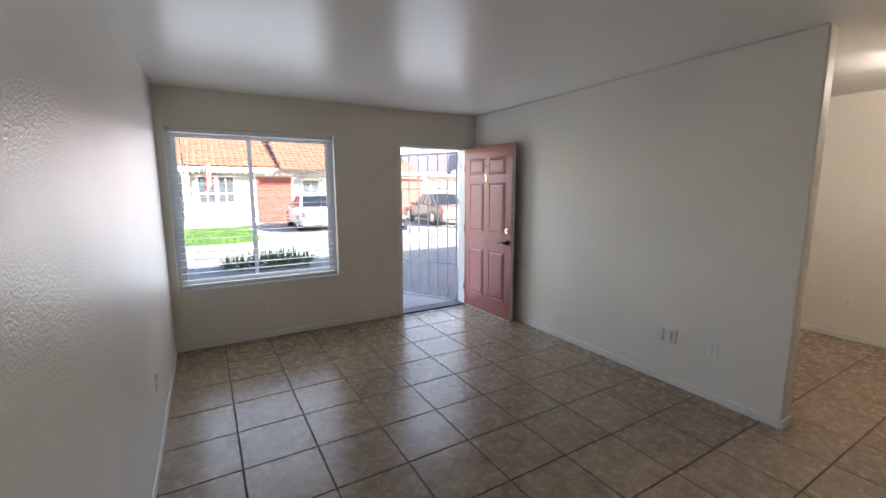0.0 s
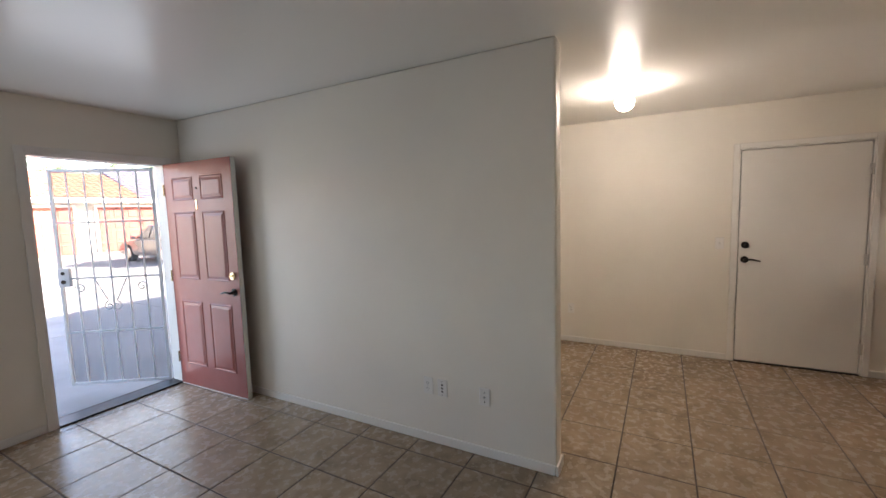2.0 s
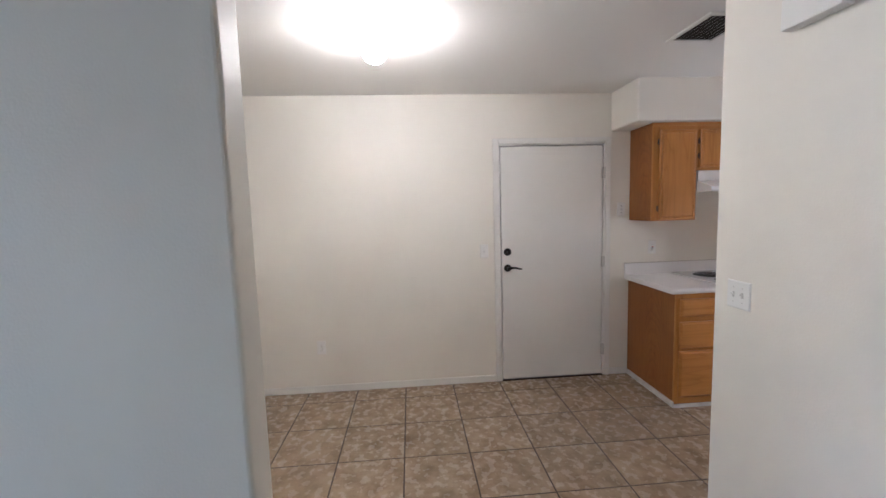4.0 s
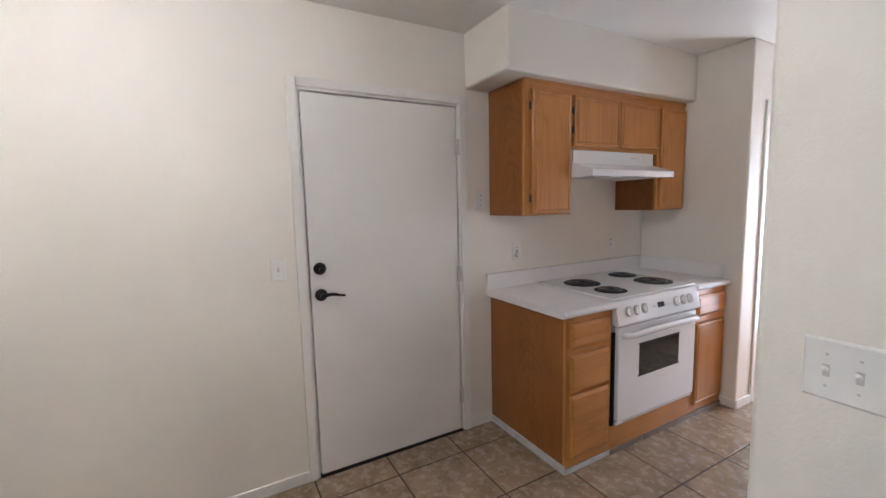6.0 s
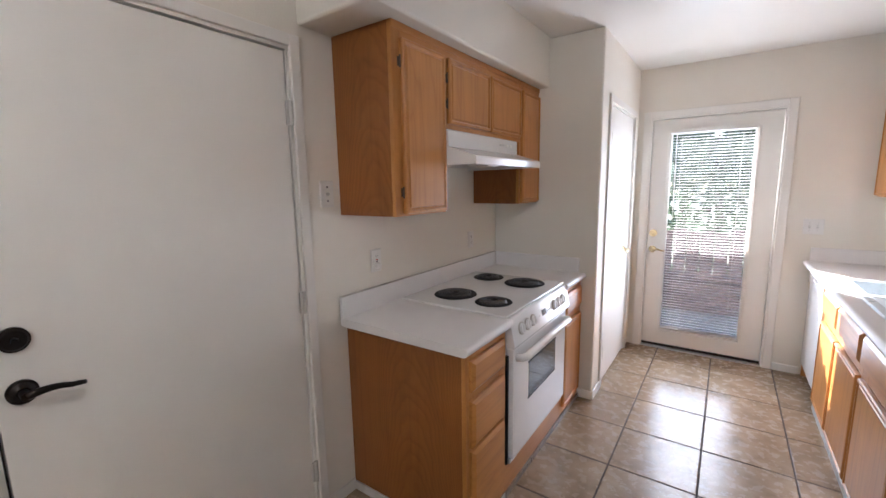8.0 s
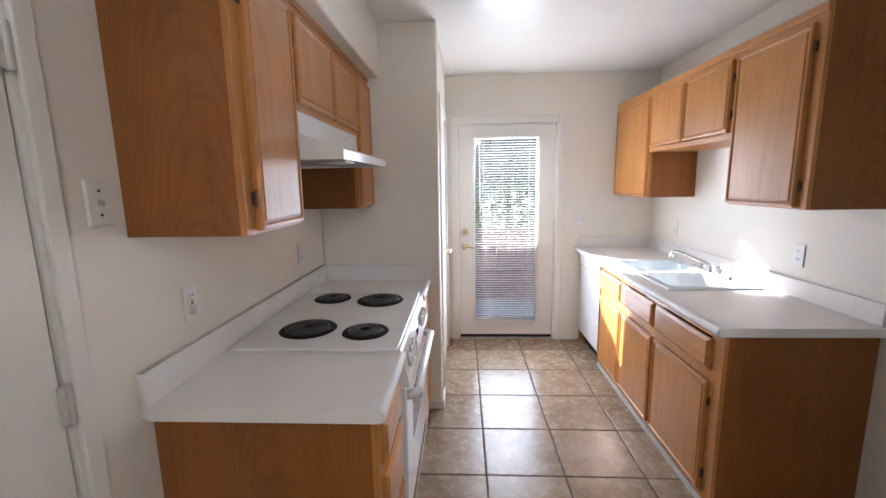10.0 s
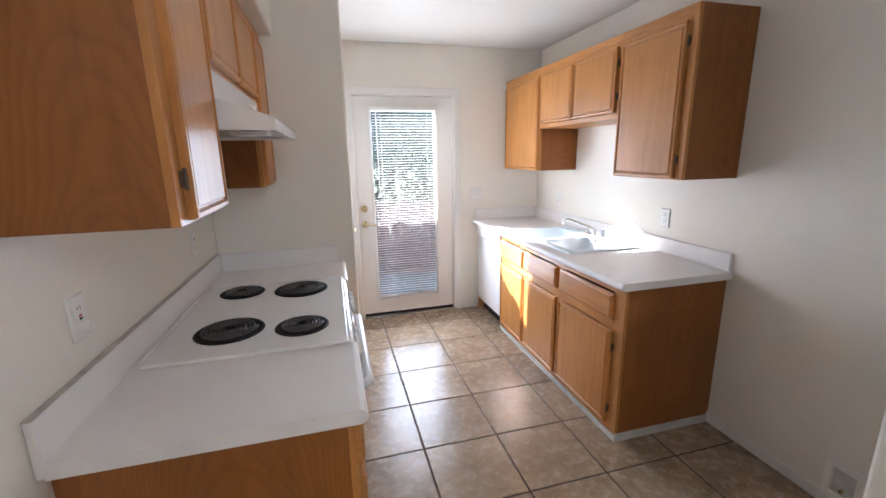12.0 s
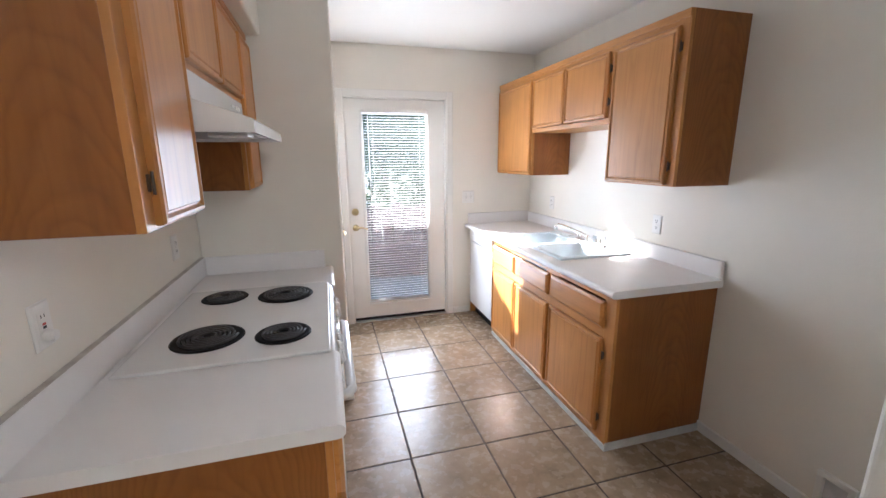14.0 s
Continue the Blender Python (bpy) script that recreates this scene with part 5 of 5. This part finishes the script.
def near_house():
    h = thing("house", (0, 25, GROUND), "pale stucco house with clay barrel-tile roof and red garage door", "house")
    y = 22.6
    part("wall", box(-9, 6.6, y + 0.06, 30, GROUND, 2.62), M["stucco"], h)
    part("roof", tiled_slope(-9.6, 3.9, y - 0.55, 2.55, 27.2, 4.75), M["clay"], h)
    part("roof", tiled_slope(3.9, 7.0, y - 1.2, 2.42, 27.2, 5.15), M["clay"], h)
    part("roof_deck", prism([(y - 0.5, 2.50), (27.2, 4.68), (31, 2.6)], 0, -9.5, 6.9), M["house_trim"], h)
    fa = part("fascia", box(-9.6, 3.9, y - 0.58, y - 0.52, 2.36, 2.56), M["house_trim"], h)
    for k in range(26):
        x = -2.0 + k * 0.23
        part("rafter_end", box(x, x + 0.09, y - 0.62, y - 0.58, 2.30, 2.44), M["house_trim"], fa)
    far_window(h, 0.50, 1.15, 0.95, 2.12, y + 0.06, 2)
    far_window(h, 1.30, 1.92, 0.95, 2.12, y + 0.06, 2)
    part("column", joined(box(-0.10, 0.16, y - 0.45, y - 0.19, GROUND, 2.42), box(-0.16, 0.22, y - 0.51, y - 0.13, GROUND, 0.18)), M["house_trim"], h)
    part("door", box(-0.75, -0.22, y + 0.03, y + 0.10, GROUND, 2.0), M["pane_dark"], h)
    garage_door(h, 2.90, 4.55, 2.18, y)
    far_window(h, 5.1, 5.9, 1.0, 2.0, y + 0.06, 2)


near_house()


def far_house():
    h = thing("house", (14, 30, GROUND), "tan stucco house with clay and blue-shaded roofs, red garages", "house")
    y = 26.5
    part("wall", box(7.8, 22, y + 0.06, 36, GROUND, 2.62), M["stucco"], h)
    part("roof", tiled_slope(7.4, 13.4, y - 0.6, 2.62, 30.2, 4.25, 0.30, 0.40), M["clay"], h)
    # This slope wears the shade as its colour.
    part("roof", tiled_slope(13.4, 22.4, y - 0.6, 2.62, 31.2, 4.75, 0.30, 0.40), M["shaded_roof"], h)
    part("roof_deck", prism([(y - 0.55, 2.56), (30.2, 4.18), (36, 2.6)], 0, 7.4, 13.4), M["house_trim"], h)
    part("roof_deck", prism([(y - 0.55, 2.56), (31.2, 4.68), (36, 2.6)], 0, 13.4, 22.4), M["house_trim"], h)
    part("fascia", box(7.4, 22.4, y - 0.66, y - 0.60, 2.44, 2.66), M["house_trim"], h)
    part("gable", prism([(16.0, 2.66), (20.6, 2.66), (18.3, 4.0)], 1, y - 0.95, y - 0.80), M["house_trim"], h)
    part("gable_roof", prism([(15.7, 2.56), (18.3, 4.12), (20.9, 2.56), (20.9, 2.70), (18.3, 4.28), (15.7, 2.70)], 1, y - 1.1, 31), M["shaded_roof"], h)
    garage_door(h, 7.98, 10.56, 2.22, y)
    garage_door(h, 11.52, 14.12, 2.22, y)
    far_window(h, 15.2, 16.2, 1.0, 2.1, y + 0.06, 2)


far_house()


# ---- parked cars ----
def car(label, m, paint, tall):
    """A car in its own space: length along y, the nose at +y."""
    c = new("car")
    c.matrix_world = m
    tagged(c, label, "car")
    L, W = 4.6, 0.90
    H0, H1 = (0.98, 1.68) if tall else (0.88, 1.42)
    low = [(-2.28, 0.32), (-2.30, 0.62), (-2.22, H0), (0.75, H0), (1.95, H0 - 0.16), (2.26, H0 - 0.34), (2.30, 0.40), (2.2, 0.24), (-2.15, 0.24)]
    bm = prism(low, 0, -W, W)
    bmesh.ops.bevel(bm, geom=list(bm.edges), offset=0.06, segments=3, affect='EDGES', profile=0.5)
    body = smooth(part("body", bm, paint, c))
    rear, top0, top1, nose = (-2.18, -1.75, 0.05, 0.95) if tall else (-1.55, -0.75, 0.15, 1.05)
    bm = bmesh.new()
    k = 0.74
    A = [bm.verts.new((s * W * 0.93, y, H0 - 0.02)) for y in (rear, nose) for s in (-1, 1)]
    B = [bm.verts.new((s * W * k, y, H1)) for y in (top0, top1) for s in (-1, 1)]
    for q in ((0, 1, 3, 2), ):
        bm.faces.new([A[i] for i in q])
        bm.faces.new([B[i] for i in q])
    for i, j in ((0, 1), (1, 3), (3, 2), (2, 0)):
        bm.faces.new((A[i], A[j], B[j], B[i]))
    bmesh.ops.recalc_face_normals(bm, faces=bm.faces)
    bmesh.ops.bevel(bm, geom=list(bm.edges), offset=0.05, segments=3, affect='EDGES', profile=0.5)
    smooth(part("cabin", bm, paint, c))

    def glass(name, quad):
        b = bmesh.new()
        vs = [b.verts.new(Vector(p)) for p in quad]
        n = (vs[1].co - vs[0].co).cross(vs[3].co - vs[0].co).normalized()
        mid = sum((v.co for v in vs), Vector()) / 4
        if n.dot(mid - Vector((0, -0.4, (H0 + H1) / 2 - 0.1))) < 0:
            n = -n
        for v in vs:
            v.co = mid + (v.co - mid) * 0.86 + n * 0.008
        ex = bmesh.ops.extrude_face_region(b, geom=[b.faces.new(vs)])
        bmesh.ops.translate(b, vec=n * 0.006, verts=[e for e in ex["geom"] if isinstance(e, bmesh.types.BMVert)])
        bmesh.ops.recalc_face_normals(b, faces=b.faces)
        part(name, b, M["car_glass"], c)
    z0 = H0 + 0.03
    glass("rear_window", [(-W * .9, rear, z0), (W * .9, rear, z0), (W * k, top0, H1), (-W * k, top0, H1)])
    glass("windscreen", [(-W * .9, nose, z0), (W * .9, nose, z0), (W * k, top1, H1), (-W * k, top1, H1)])
    ym, yt = (rear + nose) / 2, (top0 + top1) / 2
    for s in (-1, 1):
        glass("side_window", [(s * W * .93, rear + 0.12, z0), (s * W * .93, ym - 0.03, z0), (s * W * k, yt - 0.03, H1), (s * W * k, top0 + 0.05, H1)])
        glass("side_window", [(s * W * .93, ym + 0.03, z0), (s * W * .93, nose - 0.15, z0), (s * W * k, top1 - 0.05, H1), (s * W * k, yt + 0.03, H1)])
        part("tail_light", box(s * W * 0.98 - 0.14 if s > 0 else -W * 0.98, W * 0.98 if s > 0 else -W * 0.98 + 0.14, -2.315, -2.2, H0 - 0.30, H0 - 0.10, .02), M["tail"], c)
        part("head_light", box(s * 0.66 - 0.14, s * 0.66 + 0.14, 2.17, 2.30, 0.56, 0.68, .02), M["pane_dark"], c)
        part("mirror", box(s * (W + 0.06) - 0.08, s * (W + 0.06) + 0.08, nose - 0.32, nose - 0.22, H0, H0 + 0.13, .02), paint, c)
        for y in (-1.38, 1.40):
            wh = part("wheel", rod((s * (W - 0.20), y, 0.33), (s * (W + 0.012), y, 0.33), 0.33, 28), M["tyre"], c)
            part("rim", joined(rod((s * (W + 0.012), y, 0.33), (s * (W + 0.02), y, 0.33), 0.215, 24, 0.18), *[box(min(s * (W + .018), s * (W + .026)), max(s * (W + .018), s * (W + .026)), y - 0.02, y + 0.02, 0.33, 0.53) for _ in (0,)]), M["steel"], wh)
    part("bumper", box(-W + 0.03, W - 0.03, -2.36, -2.24, 0.30, 0.56, .04, 3), paint, c)
    part("plate", box(-0.16, 0.16, -2.368, -2.355, 0.42, 0.54), M["plastic"], c)


car("white sedan parked by the red garage door", pose(4.78, 19.0, GROUND, 0, 0, -2), M["car_white"], False)
car("tan silver sedan parked on the sunny drive", pose(10.6, 18.4, GROUND, 0, 0, -3), M["car_silver"], False)

# ---- back yard ----
fence = thing("fence", (5, -5.05, GROUND), "weathered brown low board fence with an unseen tall section added", "fence")
rf = random.Random(9)
low0 = tall0 = None
x = 1.2
while x < 9.4:
    # Past x = 5.66 an unseen tall section is added to block low sun.
    tall = x > 5.66
    src = tall0 if tall else low0
    if src is None:
        src = part("board", box(x, x + (0.131 if tall else 0.130), -5.06, -5.04, 0.37 if not tall else GROUND + 0.03, 1.88 if tall else 0.93, .003, 1), M["fence"], fence)
        if tall:
            tall0, xt = src, x
        else:
            low0, xl = src, x
    else:
        o = new("board", src.data)
        o.parent = fence
        o.location = (x - (xt if tall else xl), rf.uniform(-0.004, 0.004), rf.uniform(-0.03, 0.02))
    x += 0.142
part("rail", box(1.2, 9.4, -5.04, -4.99, 0.33, 0.41, .004), M["fence"], fence)
part("rail", box(5.66, 9.4, -5.04, -5.0, 1.40, 1.49, .004), M["fence"], fence)
for k in range(30):
    part("lattice_slat", box(1.2 + k * 0.15, 1.2 + k * 0.15 + 0.148, -5.035, -5.02, GROUND + 0.02, 0.335), M["fence"], fence)
for x in (2.0, 3.6, 5.64, 7.4, 9.2):
    part("post", box(x - 0.045, x + 0.045, -5.038, -4.95, GROUND, 1.05 if x < 5 else 1.9, .004), M["fence"], fence)


def tree(cx, cy, height, seed):
    r = random.Random(seed)
    t = thing("tree", (cx, cy, GROUND), "small leafy green tree behind a roof or fence", "tree")
    top = Vector((cx + 0.2, cy, height * 0.6))
    part("trunk", tube([(cx, cy, GROUND), (cx + 0.05, cy, height * 0.25), (cx + 0.12, cy + 0.05, height * 0.42), top], [0.12, 0.09, 0.07, 0.04], 10), M["bark"], t)
    tips = []
    for i in range(9):
        a = i * 2.4
        s = Vector((cx + 0.1, cy, height * r.uniform(0.32, 0.55)))
        e = s + Vector((math.cos(a) * height * 0.26, math.sin(a) * height * 0.26, height * r.uniform(0.12, 0.36)))
        tips += [e, (s + e) / 2 + Vector((0, 0, 0.15))]
        part("limb", tube([s, (s + e) / 2 + Vector((0, 0, 0.1)), e], [0.04, 0.028, 0.012], 7), M["bark"], t)
    vs, fs = [], []
    for tip in tips + [top + Vector((0, 0, height * 0.25))]:
        for _ in range(340):
            p = tip + Vector((r.gauss(0, 0.30), r.gauss(0, 0.30), r.gauss(0, 0.24)))
            n = Vector((r.uniform(-1, 1), r.uniform(-1, 1), r.uniform(-0.3, 1))).normalized()
            u = n.orthogonal().normalized() * r.uniform(0.03, 0.05)
            v = n.cross(u).normalized() * r.uniform(0.05, 0.09)
            k = len(vs)
            vs += [p - v, p + u, p + v, p - u]
            fs.append((k, k + 1, k + 2, k + 3))
    me = bpy.data.meshes.new("crown")
    me.from_pydata([q - Vector((cx, cy, GROUND)) for q in vs], [], fs)
    me.materials.append(M["bush"])
    o = new("crown", me)
    o.parent = t


tree(4.3, -8.4, 3.6, 4)
tree(5.5, -9.4, 4.0, 6)
tree(3.3, -9.6, 4.2, 8)
tree(4.9, -11.0, 4.6, 11)
for far_x, far_y, far_h, far_seed in ((9.5, 38, 6.4, 21), (12.6, 39, 7.2, 22), (15.8, 38, 6.6, 23), (19.5, 40, 7.4, 24)):
    tree(far_x, far_y, far_h, far_seed)


# ---- clipped hedge and flag in front of the house ----
def hedge(x0, x1, y0, y1, top, leaf, label, big=1.0, front=True):
    h = thing("hedge", ((x0 + x1) / 2, (y0 + y1) / 2, GROUND), label, "hedge")
    r = random.Random(21)
    vs, fs = [], []
    while len(fs) < 15000:
        p = [r.uniform(x0, x1), r.uniform(y0, y1), r.uniform(GROUND + 0.02, top)]
        k = r.random()
        if k < 0.45:
            p[1] = y0 + abs(r.gauss(0, 0.05)) if front else y1 - abs(r.gauss(0, 0.25))
        elif k < 0.65:
            p[2] = top - abs(r.gauss(0, 0.05))
        elif k < 0.85:
            p[0] = x1 - abs(r.gauss(0, 0.05))
        p = Vector(p) - Vector(h.location)
        n = Vector((r.uniform(-1, 1), r.uniform(-1, 0.4), r.uniform(-0.3, 1))).normalized()
        u = n.orthogonal().normalized() * r.uniform(0.02, 0.035) * big
        v = n.cross(u).normalized() * r.uniform(0.03, 0.055) * big
        q = len(vs)
        vs += [p - v, p + u, p + v, p - u]
        fs.append((q, q + 1, q + 2, q + 3))
    me = bpy.data.meshes.new("foliage")
    me.from_pydata(vs, [], fs)
    me.materials.append(leaf)
    o = new("foliage", me)
    o.parent = h
    for x in (x0 + 0.5, (x0 + x1) / 2, x1 - 0.5):
        part("stem", tube([(x, (y0 + y1) / 2, GROUND), (x + 0.05, (y0 + y1) / 2, 0.5), (x - 0.04, (y0 + y1) / 2 + 0.05, top - 0.2)], [0.035, 0.028, 0.012], 7), M["bark"], h)


hedge(-2.6, 0.03, 14.05, 15.1, 1.36, M["hedge_leaf"], "clipped yellow-green hedge beside the small lawn")
hedge(2.2, 7.8, -8.2, -6.9, 2.9, M["bush"], "tall loose green shrubs behind the back fence", 1.7, False)


def flag():
    f = thing("flag", (0.9, 21.98, 2.5), "red and white striped flag hanging from the eave", "flag")
    part("pole", rod((0.86, 22.03, 2.40), (0.98, 21.55, 2.72), 0.012, 8), M["house_trim"], f)
    for i in range(5):
        x = 0.80 + i * 0.05
        part("stripe", prism([(x, 21.66 + 0.03 * (i % 2)), (x + 0.025, 21.70 - 0.03 * (i % 2)), (x + 0.05, 21.66 + 0.03 * ((i + 1) % 2)), (x + 0.05, 21.668 + 0.03 * ((i + 1) % 2)), (x + 0.025, 21.708 - 0.03 * (i % 2)), (x, 21.668 + 0.03 * (i % 2))], 2, 1.45 + 0.08 * i, 2.66), M["red_tag"] if i % 2 == 0 else M["plastic"], f)


flag()

# ---- floor tiles ----
floor_ob = bpy.data.objects["floor"]
TILE, GAP, TX, TY = 0.41, 0.0085, 5.23, 0.57
tile_meshes = {}


def tile_mesh(w, h):
    key = (round(w, 3), round(h, 3))
    if key not in tile_meshes:
        bm = rings((-w / 2, -h / 2, -0.02), (1, 0, 0), (0, 1, 0), (0, 0, 1), w, h, [(0, 0), (0, 0.0185), (0.002, 0.0198), (0.005, 0.02)])
        me = bpy.data.meshes.new("floor_tile")
        bm.to_mesh(me)
        bm.free()
        me.materials.append(M["tile"])
        tile_meshes[key] = me
    return tile_meshes[key]


def tiled(x, y):
    """Whether the plan has a tiled floor at this place."""
    return (WX - 0.05 < x < 3.87 and -0.1 < y < NY + 0.06) or (3.7 < x < EX + 0.06 and -0.1 < y < 3.26) or (KX - 0.05 < x < EX + 0.06 and BY - 0.06 < y < 0)


rt = random.Random(5)
for i in range(-13, 4):
    for j in range(-11, 13):
        x0, x1 = max(TX + i * TILE, WX - 0.05), min(TX + (i + 1) * TILE, EX + 0.06)
        y0, y1 = max(TY + j * TILE, BY - 0.05), min(TY + (j + 1) * TILE, NY + 0.05)
        if x1 - x0 < 0.03 or y1 - y0 < 0.03:
            continue
        if not any(tiled(x0 + (x1 - x0) * a, y0 + (y1 - y0) * c) for a in (0.05, 0.5, 0.95) for c in (0.05, 0.5, 0.95)):
            continue
        o = new("floor_tile", tile_mesh(x1 - x0 - GAP, y1 - y0 - GAP))
        o.parent = floor_ob
        o.location = ((x0 + x1) / 2, (y0 + y1) / 2, rt.uniform(-0.0006, 0.0004))
